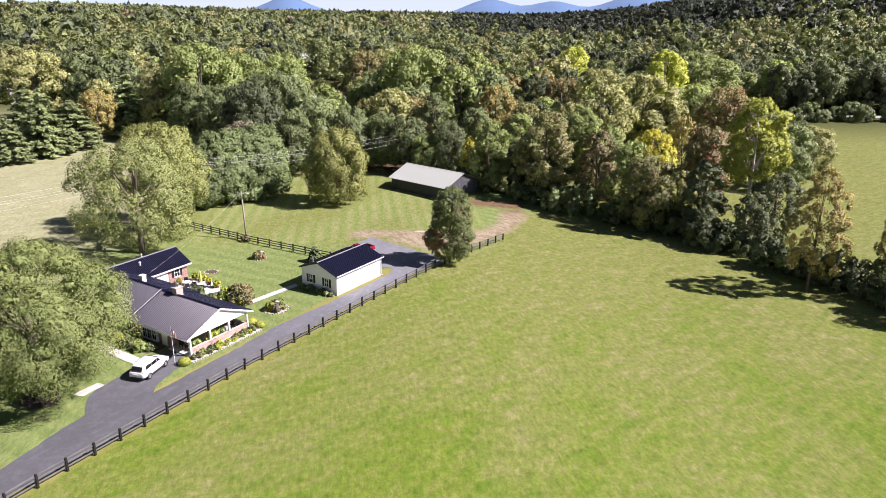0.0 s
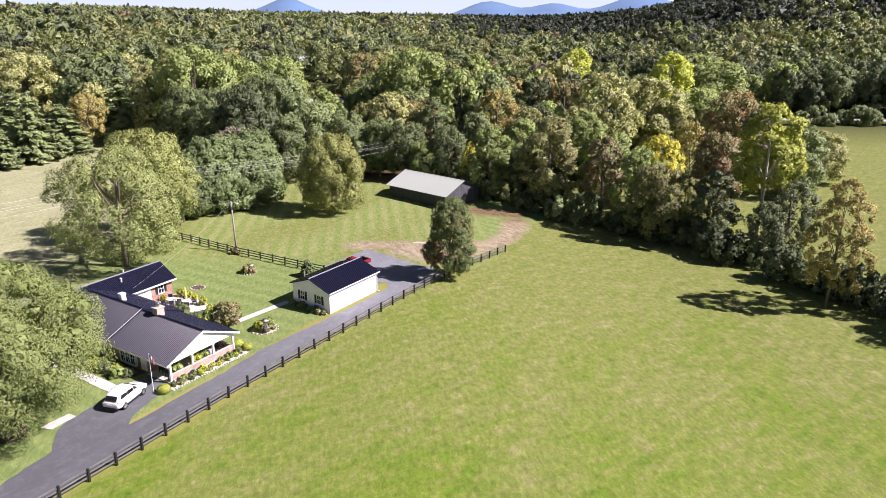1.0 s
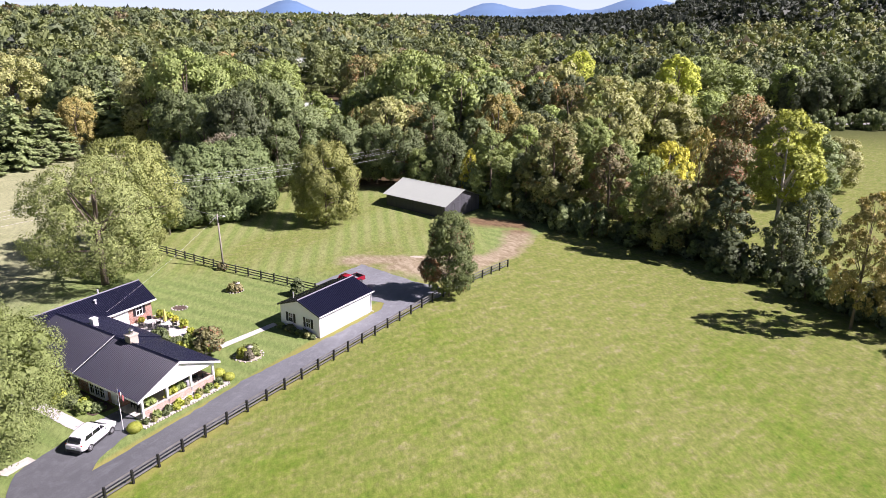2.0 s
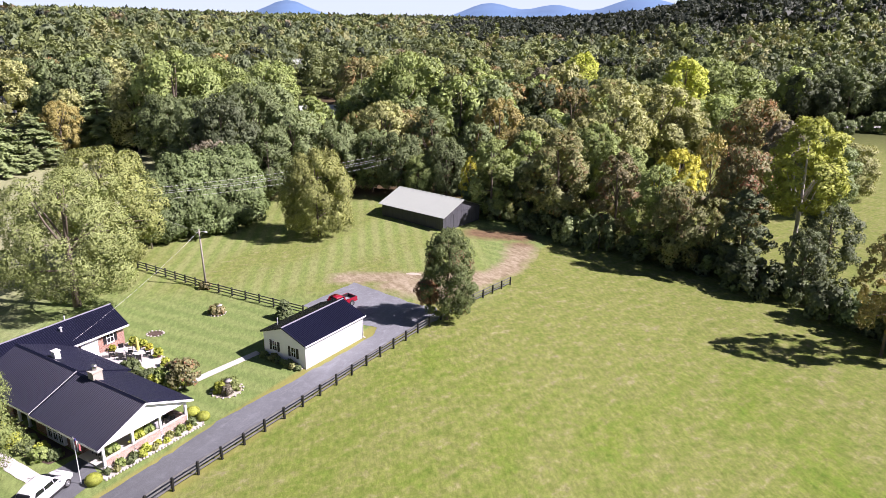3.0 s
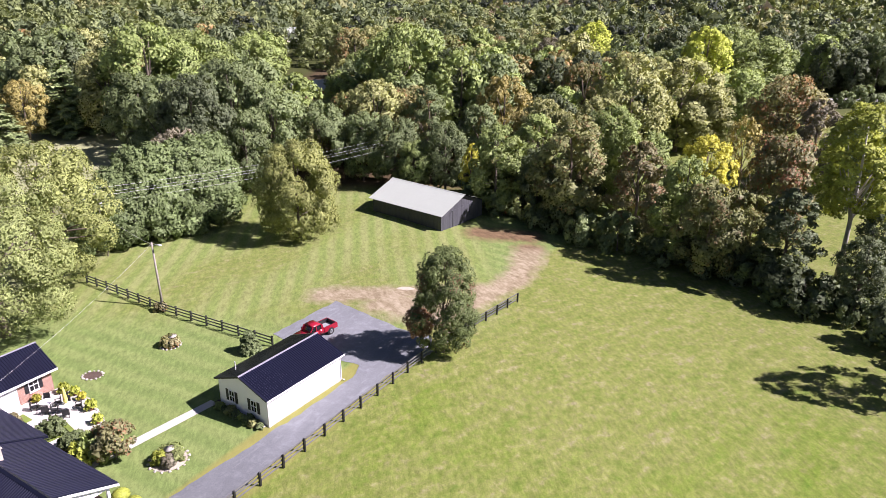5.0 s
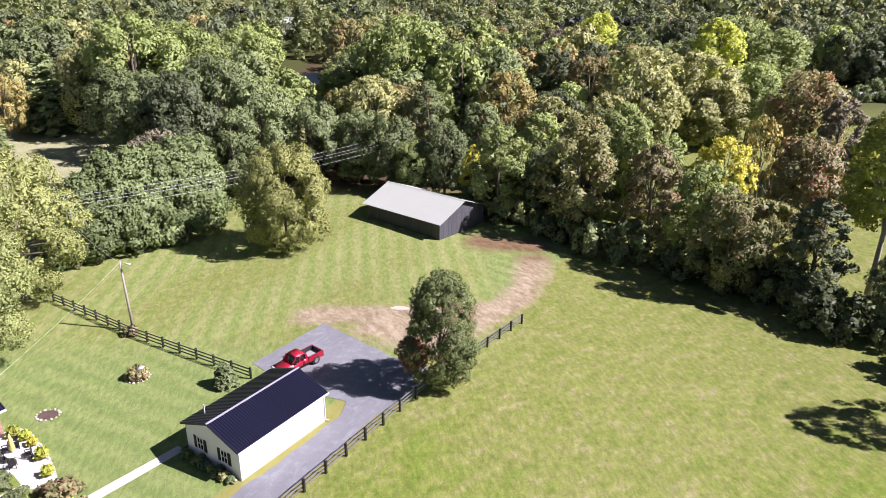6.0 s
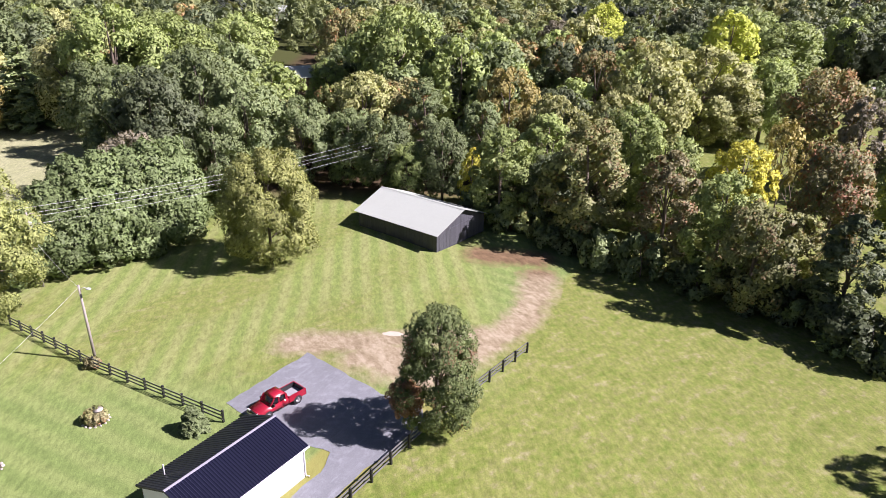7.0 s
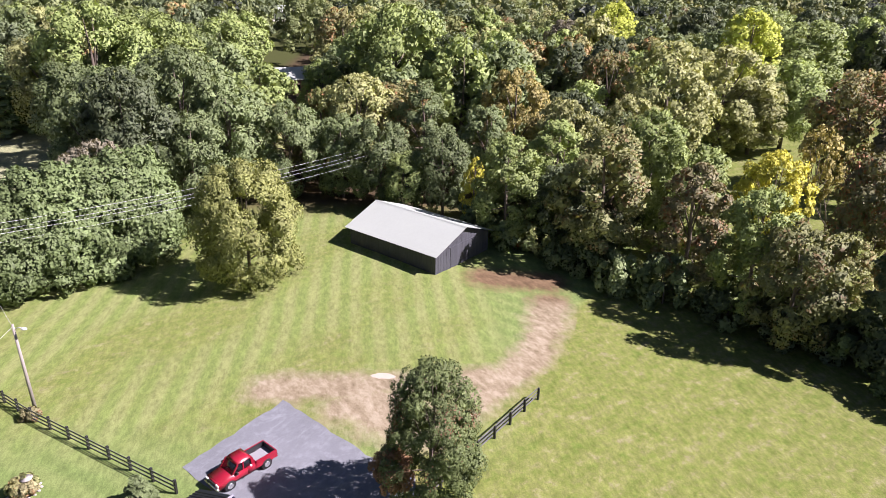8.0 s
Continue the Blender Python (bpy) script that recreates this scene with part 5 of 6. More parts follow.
# ======== vehicles ========
def rounded(outline, width, bevel, material, name, taper=None, segments=2):
    """A side outline (x, z) drawn across the width, with rounded edges; taper narrows it above a height: (z0, share at top, z1)."""
    bm = bmesh.new()
    rows = []
    for s in (-1, 1):
        row = []
        for x, z in outline:
            w = width / 2
            if taper:
                w *= 1 - (1 - taper[1]) * ease((z - taper[0]) / (taper[2] - taper[0]))
            row.append(bm.verts.new((x, s * w, z)))
        rows.append(row)
    n = len(outline)
    bm.faces.new(rows[0])
    bm.faces.new(rows[1][::-1])
    for i in range(n):
        bm.faces.new((rows[0][i], rows[1][i], rows[1][(i + 1) % n], rows[0][(i + 1) % n]))
    bmesh.ops.recalc_face_normals(bm, faces=bm.faces[:])
    bmesh.ops.bevel(bm, geom=bm.edges[:], offset=bevel, segments=segments, affect="EDGES", clamp_overlap=True)
    me = bpy.data.meshes.new(name)
    bm.to_mesh(me)
    bm.free()
    me.materials.append(material)
    me.polygons.foreach_set("use_smooth", [True] * len(me.polygons))
    return me


def wheel(parent, x, y, r, w=0.21):
    tyre = Solid()
    tyre.tube([(0, -w / 2, 0), (0, -w / 2 + 0.03, 0), (0, w / 2 - 0.03, 0), (0, w / 2, 0)], [r * 0.92, r, r, r * 0.92], 20)
    wh = part("wheel", tyre.mesh("tyre", RUBBER, True), parent, "black tyre")
    wh.matrix_basis = Matrix.Translation((x, y, r))
    side = 1 if y > 0 else -1
    rim = Solid().tube([(0, side * (w / 2 - 0.01), 0), (0, side * (w / 2 + 0.012), 0)], [r * 0.66, r * 0.6], 16)
    for k in range(5):
        a = 2 * math.pi * k / 5
        rim.box(0.04, side * (w / 2) - 0.02, -0.03, r * 0.6, side * (w / 2) + 0.02, 0.03, Matrix.Rotation(a, 4, "Y"))
    part("rim", rim.mesh("rim", CHROME), wh, "bright alloy rim")


def shell(name, stations, material, power=3.2, ring=18):
    """A rounded body lofted along x: each station is (x, half width, low, high)."""
    v, f = [], []
    for x, w, lo, hi in stations:
        for k in range(ring):
            a = 2 * math.pi * (k + 0.5) / ring
            c, q = math.cos(a), math.sin(a)
            v.append((x, w * math.copysign(abs(c) ** (2 / power), c), (lo + hi) / 2 + (hi - lo) / 2 * math.copysign(abs(q) ** (2 / power), q)))
    for i in range(len(stations) - 1):
        for k in range(ring):
            j = (k + 1) % ring
            f.append((i * ring + k, (i + 1) * ring + k, (i + 1) * ring + j, i * ring + j))
    f.append(tuple(range(ring)))
    f.append(tuple(range((len(stations) - 1) * ring, len(stations) * ring))[::-1])
    me = mesh_of(name, v, f, material, None, True)
    return me


def pane(name, corners, parent, material, out):
    """A thin curved-in pane from four corners, with thickness along out."""
    o = Vector(out)
    pts = [Vector(c) for c in corners] + [Vector(c) + o for c in corners]
    return part(name, Solid().add(pts, [(3, 2, 1, 0), (4, 5, 6, 7), (0, 1, 5, 4), (1, 2, 6, 5), (2, 3, 7, 6), (3, 0, 4, 7)]).mesh(name, material), parent)


def suv():
    c = thing("car", pose(-28.2, 64.4, land(-28, 64) + 0.035, 0, 0, 76), "white sport utility car parked on the drive", "car")
    part("body", shell("suv_body", [(-2.22, 0.70, 0.5, 0.9), (-2.16, 0.84, 0.38, 1.02), (-1.9, 0.91, 0.30, 1.08), (-1.0, 0.93, 0.27, 1.08), (0.3, 0.93, 0.27, 1.06), (1.1, 0.92, 0.28, 1.02), (1.7, 0.89, 0.30, 0.94), (2.05, 0.82, 0.34, 0.84), (2.2, 0.66, 0.40, 0.72)], CAR_WHITE, 4.5), c, "white painted body")
    part("cabin", shell("suv_cabin", [(-2.02, 0.66, 0.95, 1.20), (-1.86, 0.70, 0.9, 1.45), (-1.55, 0.72, 0.9, 1.60), (-0.9, 0.74, 0.9, 1.66), (-0.1, 0.74, 0.9, 1.66), (0.3, 0.72, 0.9, 1.60), (0.75, 0.70, 0.9, 1.36), (1.2, 0.66, 0.9, 1.07)], CAR_WHITE, 5.0), c, "white painted roof and pillars")
    part("rear_window", shell("suv_rear_window", [(-2.10, 0.56, 1.08, 1.20), (-1.93, 0.60, 1.04, 1.46), (-1.80, 0.60, 1.10, 1.50)], GLASS_DARK, 6.0), c, "dark rear window")
    part("windscreen", shell("suv_windscreen", [(0.36, 0.60, 1.2, 1.585), (0.80, 0.635, 1.0, 1.365), (1.20, 0.62, 0.95, 1.10)], GLASS_DARK, 6.0), c, "dark windscreen")
    for y in (-1, 1):
        for x0, x1, x2, x3 in ((-1.62, -0.72, -0.72, -1.45), (-0.66, 0.22, 0.12, -0.66), (0.28, 0.80, 0.36, 0.2)):
            pane("side_window", [(x0, y * 0.735, 1.10), (x1, y * 0.735, 1.10), (x2, y * 0.715, 1.47), (x3, y * 0.715, 1.47)], c, GLASS_DARK, (0, y * 0.02, 0))
        part("wing_mirror", Solid().blob((0.72, y * 1.0, 1.10), (0.09, 0.11, 0.08), 6, 8).mesh("wing_mirror", CAR_WHITE, True), c)
        part("tail_light", Solid().blob((-2.10, y * 0.70, 0.92), (0.08, 0.14, 0.09), 6, 8).mesh("tail_light", LIGHT_RED, True), c, "red tail light")
        part("headlight", Solid().blob((2.02, y * 0.66, 0.72), (0.14, 0.16, 0.07), 6, 8).mesh("headlight", LIGHT_CLEAR, True), c)
        part("roof_rail", Solid().tube([(-1.45, y * 0.60, 1.60), (-0.8, y * 0.60, 1.69), (0.0, y * 0.60, 1.67)], [0.02] * 3, 6).mesh("roof_rail", CHROME), c)
        part("sill", Solid().box(-0.95, y * 0.90 - 0.04, 0.24, 0.95, y * 0.90 + 0.04, 0.36).mesh("sill", BLACK_PLASTIC), c)
        for x in (-1.32, 1.34):
            wheel(c, x, y * 0.84, 0.34)
    part("bumper", Solid().box(-2.26, -0.66, 0.34, -2.14, 0.66, 0.52).mesh("rear_bumper", BLACK_PLASTIC), c)
    part("number_plate", Solid().box(-2.265, -0.26, 0.70, -2.20, 0.26, 0.82).mesh("number_plate", WHITE), c)
    return c


suv()


def pickup():
    c = thing("pickup_truck", pose(-10.5, 101.0, land(-10.5, 101.0) + 0.035, 0, 0, 229), "red pickup truck parked behind the garage", "truck")
    part("body", rounded([(0.0, 0.45), (0.0, 1.03), (1.1, 1.02), (2.3, 0.92), (2.45, 0.75), (2.45, 0.42)], 1.72, 0.07, RED_PAINT, "truck_front", None, 3), c, "red painted bonnet and doors")
    part("lower_body", Solid().box(-0.05, -0.84, 0.42, 0.1, 0.84, 1.0).mesh("cab_back", RED_PAINT), c)
    cab = rounded([(-0.62, 0.98), (-0.5, 1.55), (-0.2, 1.66), (0.55, 1.66), (0.8, 1.56), (1.3, 0.98)], 1.56, 0.05, GLASS_DARK, "truck_glass", (0.98, 0.82, 1.66), 2)
    part("window_glass", cab, c, "dark windows")
    part("roof", rounded([(-0.54, 1.54), (-0.2, 1.69), (0.55, 1.69), (0.82, 1.57), (0.6, 1.54)], 1.36, 0.03, RED_PAINT, "truck_roof"), c, "sun-faded red roof")
    bed = Solid()
    for y in (-1, 1):
        bed.box(-2.45, y * 0.80 - 0.06, 0.5, -0.6, y * 0.80 + 0.06, 1.08)
    bed.box(-2.50, -0.86, 0.5, -2.42, 0.86, 1.06).box(-0.72, -0.86, 0.5, -0.6, 0.86, 1.08)
    part("bed", bed.mesh("truck_bed", RED_PAINT), c, "red load bed sides and tailgate")
    part("bed_floor", Solid().box(-2.42, -0.74, 0.55, -0.72, 0.74, 0.62).mesh("bed_floor", GREY_LINER), c, "grey load bed floor")
    part("bed_liner", Solid().box(-2.42, -0.74, 0.62, -2.40, 0.74, 1.07).box(-2.42, -0.745, 0.62, -0.72, -0.735, 1.09).box(-2.42, 0.735, 0.62, -0.72, 0.745, 1.09).mesh("bed_liner", BLACK_PLASTIC), c, "black bed liner")
    part("rear_cab", rounded([(-0.64, 0.45), (-0.64, 1.05), (0.1, 1.05), (0.1, 0.45)], 1.72, 0.05, RED_PAINT, "truck_rear_cab"), c)
    for y in (-1, 1):
        part("pillar", Solid().prism([(-0.62, 1.0), (-0.5, 1.55), (-0.3, 1.55), (-0.35, 1.0)], 1, y * 0.73 - 0.045, y * 0.73 + 0.045).mesh("cab_pillar", RED_PAINT), c)
        part("pillar", Solid().prism([(0.28, 1.0), (0.28, 1.58), (0.38, 1.58), (0.40, 1.0)], 1, y * 0.73 - 0.045, y * 0.73 + 0.045).mesh("door_pillar", RED_PAINT), c)
        part("pillar", Solid().prism([(1.3, 1.0), (1.17, 1.0), (0.7, 1.58), (0.83, 1.58)], 1, y * 0.71 - 0.045, y * 0.71 + 0.045).mesh("screen_pillar", RED_PAINT), c)
        part("wing_mirror", Solid().box(0.9, y * 0.92 - 0.1, 1.05, 1.02, y * 0.92 + 0.1, 1.22).mesh("truck_mirror", BLACK_PLASTIC), c)
        part("headlight", Solid().box(2.36, y * 0.62 - 0.16, 0.68, 2.475, y * 0.62 + 0.16, 0.84).mesh("truck_headlight", LIGHT_CLEAR), c)
        for x in (-1.55, 1.55):
            part("wheel_arch", Solid().tube([(x, y * 0.84, 0.36), (x, y * 0.872, 0.36)], [0.43, 0.43], 18).mesh("wheel_arch", BLACK_PLASTIC), c)
        for x in (-1.55, 1.55):
            wheel(c, x, y * 0.80, 0.36)
    part("bumper", rounded([(2.4, 0.42), (2.58, 0.45), (2.58, 0.62), (2.4, 0.64)], 1.7, 0.03, CHROME, "truck_bumper"), c, "chrome front bumper")
    part("grille", Solid().box(2.42, -0.42, 0.66, 2.475, 0.42, 0.84).mesh("truck_grille", BLACK_PLASTIC), c)
    part("bumper", Solid().box(-2.62, -0.8, 0.45, -2.5, 0.8, 0.6).mesh("truck_rear_bumper", CHROME), c)
    return c


pickup()


# ======== utility poles and wires ========
def pole(x, y, height, lean=(0.0, 0.0), can=False, lamp=False, arm=True):
    p = thing("utility_pole", Matrix.Translation((x, y, land(x, y))), "weathered wooden utility pole", "pole", "utility poles")
    top = Vector((lean[0], lean[1], height))
    part("shaft", Solid().tube([(0, 0, -0.3), top * 0.5, top], [0.15, 0.13, 0.10], 10).mesh("pole_shaft", POLE, True), p)
    if arm:
        m = Matrix.Translation(top - Vector((0, 0, 0.55))) @ Matrix.Rotation(radians(-42), 4, "Z")
        part("crossarm", Solid().box(-0.06, -0.9, -0.06, 0.06, 0.9, 0.06, m).mesh("crossarm", POLE), p)
        for k in (-0.8, 0.8):
            part("insulator", Solid().tube([m @ Vector((0, k, 0.06)), m @ Vector((0, k, 0.24))], [0.05, 0.035], 8).mesh("insulator", LAMP_GREY), p)
    if can:
        c = top + Vector((0.28, -0.22, -2.2))
        part("transformer", Solid().tube([c, c + Vector((0, 0, 0.75))], [0.24, 0.24], 12).tube([c + Vector((0, 0, 0.75)), c + Vector((0, 0, 0.88))], [0.24, 0.12], 12).mesh("transformer", LAMP_GREY), p, "pale grey transformer can")
    if lamp:
        part("lamp_arm", Solid().tube([top - Vector((0, 0, 0.5)), top + Vector((0.5, -0.1, -0.2)), top + Vector((0.8, -0.15, -0.25))], [0.03] * 3, 6).mesh("lamp_arm", LAMP_GREY), p)
        part("lamp_head", Solid().blob(top + Vector((0.95, -0.18, -0.3)), (0.26, 0.16, 0.12), 6, 10).mesh("lamp_head", LAMP_GREY, True), p)
    return Vector((x, y, land(x, y))) + top


def wire(a, b, sag, label="thin pale overhead electric wire", r=0.013):
    a, b = Vector(a), Vector(b)
    pts = [a.lerp(b, k / 14) - Vector((0, 0, sag * 4 * (k / 14) * (1 - k / 14))) for k in range(15)]
    ob = new("overhead_wire", Solid().tube(pts, [r] * 15, 5).mesh("overhead_wire", WIRE))
    return tagged(ob, label, "wire", "overhead wires")


P1 = pole(-43.5, 125.4, 9.6, (-0.1, 0.2), can=True)
P2 = pole(-29.6, 108.5, 8.0, (-0.3, 0.3), lamp=True, arm=False)
PL = Vector((-82.0, 78.0, 9.4))
PR = pole(-3.5, 168.0, 9.0, (0, 0))
for off, dz in ((-0.6, 0.1), (-0.55, -0.6), (0.55, -0.7), (0.0, -1.8)):
    side = Vector((0.74, -0.67, 0)) * off
    wire(P1 + side + Vector((0, 0, dz)), PR + side + Vector((0, 0, dz)), 0.9)
    wire(PL + side + Vector((0, 0, dz)), P1 + side + Vector((0, 0, dz)), 0.9)
wire(P2 + Vector((0, 0, -0.2)), (-35.6, 84.6, 3.2), 0.5, "pale service cable from pole to house", 0.008)
wire(P1 + Vector((0, 0, -3.2)), P2 + Vector((0, 0, -0.3)), 0.3)


# ======== single trees ========
def pine_kind(key, seed, height, radius, size=0.44):
    """Tiers of drooping needled boughs on a straight stem."""
    rng = np.random.default_rng(seed)
    cs, ds = [], []
    for k in range(26):
        z = height * (0.10 + 0.88 * k / 26)
        r = radius * (1 - (z / height) ** 1.3) + 0.25
        for j in range(max(3, int(8 - k * 0.18))):
            a = rng.uniform(0, 6.28)
            n = max(14, int(120 * r / radius))
            w = rng.uniform(0.15, 1, n) ** 0.7
            cs.append(np.stack([r * w * np.cos(a) + rng.normal(0, 0.05 * radius, n), r * w * np.sin(a) + rng.normal(0, 0.05 * radius, n), z - 0.16 * r * w + rng.normal(0, 0.03 * radius, n)], 1))
            ds.append(np.tile([np.cos(a) * 0.4, np.sin(a) * 0.4, 0.9], (n, 1)))
    TREES[key] = (leaf_mesh("crown_" + key, leaf_sprays(rng, np.concatenate(cs), np.concatenate(ds), size), LEAF["pine"]),
                  Solid().tube([(0, 0, -0.3), (0, 0, height * 0.5), (0, 0, height * 0.97)], [0.26, 0.17, 0.04], 8).mesh("trunk_" + key, BARK, True))


pine_kind("pine0", 51, 15.0, 5.0)
pine_kind("pine1", 52, 18.0, 5.6)
pine_kind("spruce", 53, 3.0, 1.3, 0.24)
tree_kind("willow", 71, 6.6, 2.6, 15.6, 130, 150000, 0.074, "willow", "tall", 0.62, 0.42, None, 9, 0.85, (0.16, 0.28), 2.6, 5)
tree_kind("sycamore", 72, 8.6, 0.8, 17.0, 62, 62000, 0.14, "pale", "round", 0.05, 0.45, None, 14, 0.5, (0.17, 0.33), 2.0, 6)
tree_kind("tulip", 78, 8.0, 0.8, 18.0, 76, 42000, 0.16, "tulip", "round", 0.05, 0.4, None, 12, 0.8, (0.17, 0.3), 2.2, 6)
tree_kind("lawn_tree", 73, 5.6, 0.3, 13.4, 80, 42000, 0.145, "straw", "mound", 0.08, 0.2, None, 6, 1.05, (0.2, 0.34), 2.2)
tree_kind("maple", 74, 3.7, 0.05, 12.6, 110, 60000, 0.105, "maple", "tall", 0.0, 0.16, None, 12, 0.9, (0.16, 0.31), 2.0)
tree_kind("screen0", 75, 5.4, 0.1, 12.8, 60, 20000, 0.25, "hedge", "pyramid", 0.0, 0.2, lobe=(0.22, 0.4))
tree_kind("screen1", 76, 5.4, 0.1, 12.8, 60, 20000, 0.25, "hedge", "pyramid", 0.0, 0.2, lobe=(0.22, 0.4))
plant("willow", -36.3, 59.0, 1.27, 0.80, 0, None, "willow_tree", "broad drooping willow with feathery grey-green foliage", "tree")
plant("willow", -47.0, 66.5, 1.05, 0.8, 2, None, "willow_tree", "second drooping willow beside the house", "tree")
plant("sycamore", -43.2, 100.5, 1, 1.02, 0, None, "sycamore_tree", "tall broad green tree behind the house", "tree")
plant("tulip", -45.3, 116.0, 1, 1.0, 0.6, None, "tulip_tree", "yellow-green broadleaf tree beyond the house", "tree")
plant("lawn_tree", -18.4, 134.6, 1.0, 1.14, 0, None, "lawn_tree", "olive-green rounded tree on the mown lawn", "tree")
maple = plant("maple", 3.3, 98.1, 0.88, 1.1, 0, None, "maple_tree", "young upright maple turning red on one side", "tree")
rusty = part("turned_branch", crown_mesh("turned_branch", 92, 1.5, 0.2, 3.4, 22, 6500, 0.10, LEAF["russet"], "round")[0], maple, "rust-brown leaves on a low branch")
rusty.matrix_basis = Matrix.Translation((-3.0, -1.3, 2.4))
for k in range(7):
    size = (0.7, 0.86, 0.98, 1.03, 0.97, 1.04, 0.96)[k]
    plant("screen%d" % (k % 2), -45.7 + 2.0 * k, 127.2 + 2.9 * k, size * 1.07, 1.0 + 0.05 * ((k + 1) % 2), k * 1.1, None, "screen_tree", "dense glossy evergreen in a screening row", "tree", "evergreen screen")
for k, (x, y, radius, height) in enumerate([(-88.5, 208, 8.2, 18.5), (-94.6, 187, 7.0, 13.5), (-97.5, 178, 6.2, 17.5), (-82.5, 214, 7.0, 18.5), (-47.5, 252, 5.5, 17.0), (-104, 184, 6.0, 16.0), (-112, 196, 6.5, 17.0), (-101, 168, 5.0, 12.0)]):
    key, r0, h0 = (("pine0", 5.0, 15.0), ("pine1", 5.6, 18.0))[k % 2]
    plant(key, x, y, radius / r0, height / h0 / (radius / r0), k, None, "pine_tree", "tall layered green pine on the far lawn", "tree", "pines")
plant("airy1", -93.5, 198, 1.0, 1.12, 0, "gold", "lawn_tree", "golden airy tree on the far lawn", "tree")
plant("broad2", -131, 236, 1.7, 0.9, 0, "olive", "lawn_tree", "olive broadleaf tree on the far lawn", "tree")
plant("spruce", -16.7, 97.8, 0.85, 0.95, 0, "dark", "spruce", "small grey-green spruce by the fence", "spruce")


# ======== garden, patio and porch ========
def local_house(x, y):
    """A place given along the house's own axes."""
    p = pose(-22.8, 71.1, 0.05, 0, 0, 58) @ Vector((x, y, 0))
    return p.x, p.y


MOUNDS = {}
for key, seed, r, hgt, n, size in (("mound", 81, 0.75, 1.0, 900, 0.16), ("tuft", 82, 0.45, 0.8, 420, 0.16), ("ball", 83, 0.75, 1.15, 1400, 0.11)):
    MOUNDS[key] = crown_mesh("foliage_" + key, seed, r, 0.03, hgt, 16, n, size, LEAF["green"], "mound")[0]

ball_rng = np.random.default_rng(84)
ball_dir = ball_rng.normal(0, 1, (3400, 3))
ball_dir /= np.linalg.norm(ball_dir, axis=1, keepdims=True)
ball_dir[:, 2] = np.maximum(ball_dir[:, 2], -0.55)
ball_at = ball_dir * 0.62 * ball_rng.uniform(0.88, 1.04, (3400, 1)) + np.array([0, 0, 0.42])
MOUNDS["ball"] = leaf_mesh("foliage_ball", leaf_sprays(ball_rng, ball_at, ball_dir, 0.095, 0, 0.3), LEAF["lime"], None, ball_dir)


def small_plant(x, y, key="mound", leaf="green", s=1.0, tall=1.0, name="shrub", label="small leafy green shrub", category="shrub", z=None, group=""):
    ob = thing(name, Matrix.Translation((x, y, land(x, y) if z is None else z)) @ Matrix.Rotation(x * 7 + y, 4, "Z") @ Matrix.Diagonal((s, s, s * tall, 1)), label, category, group)
    part("stem", Solid().tube([(0, 0, -0.05), (0.02, 0, 0.4)], [0.04, 0.02], 6).mesh("stem", BARK), ob)
    c = part("foliage", MOUNDS[key], ob)
    c.material_slots[0].link = "OBJECT"
    c.material_slots[0].material = LEAF[leaf]
    return ob


STONES = []
for k in range(4):
    STONES.append(Solid().blob((0, 0, 0.06), (0.17, 0.13, 0.11), 4, 7, 0.18, random.Random(90 + k)).mesh("edging_stone", STONE))


def stone_edge(name, pts, label, close=True, step=0.34):
    """A row of edging stones, each a piece, along a line."""
    e = thing(name, Matrix.Translation((*pts[0], 0)), label, "edging", kind="")
    rnd = random.Random(int(abs(pts[0][0]) * 10))
    line = pts + pts[:1] if close else pts
    for (ax, ay), (bx, by) in zip(line, line[1:]):
        n = max(1, int(math.hypot(bx - ax, by - ay) / step))
        for k in range(n):
            x, y = ax + (bx - ax) * k / n, ay + (by - ay) * k / n
            p = part("stone", STONES[rnd.randrange(4)], e)
            p.matrix_basis = pose(x - pts[0][0], y - pts[0][1], land(x, y), 0, 0, rnd.uniform(0, 360)) @ Matrix.Scale(rnd.uniform(0.6, 0.95), 4)
    return e


def ring(cx, cy, rx, ry=None, n=16):
    return [(cx + rx * math.cos(2 * math.pi * k / n), cy + (ry or rx) * math.sin(2 * math.pi * k / n)) for k in range(n)]


# island beds in the lawn
for cx, cy, r, leaf, label in ((-18.8, 80.4, 1.45, "green", "bed of white-flowered shrubs"), (-25.3, 99.0, 0.95, "red", "bed with a red-brown shrub")):
    sheet("flower_bed", ring(cx, cy, r), SAND if leaf == "green" else MULCH, "mulched round flower bed in the lawn", "flower bed", 0.03)
    stone_edge("stone_ring", ring(cx, cy, r + 0.1), "pale stones round a lawn flower bed")
    for k in range(5):
        a = 2 * math.pi * k / 5
        small_plant(cx + r * 0.45 * math.cos(a), cy + r * 0.45 * math.sin(a), "mound", ["pale", "willow", "pale", "lime", "grey"][k] if leaf == "green" else ["red", "brown", "red", "rust", "red"][k], 0.75 + 0.1 * (k % 2), 1.2, "shrub", "rounded garden shrub in a stone-ringed bed")


def birdbath(x, y):
    b = thing("birdbath", Matrix.Translation((x, y, land(x, y))), "pale stone birdbath among garden shrubs", "birdbath")
    part("pedestal", Solid().tube([(0, 0, 0), (0, 0, 0.1), (0, 0, 0.2), (0, 0, 0.9)], [0.25, 0.22, 0.11, 0.1], 12).mesh("bath_pedestal", STONE, True), b)
    part("bowl", Solid().tube([(0, 0, 0.9), (0, 0, 1.0), (0, 0, 1.08)], [0.12, 0.36, 0.42], 16).mesh("bath_bowl", STONE, True), b)


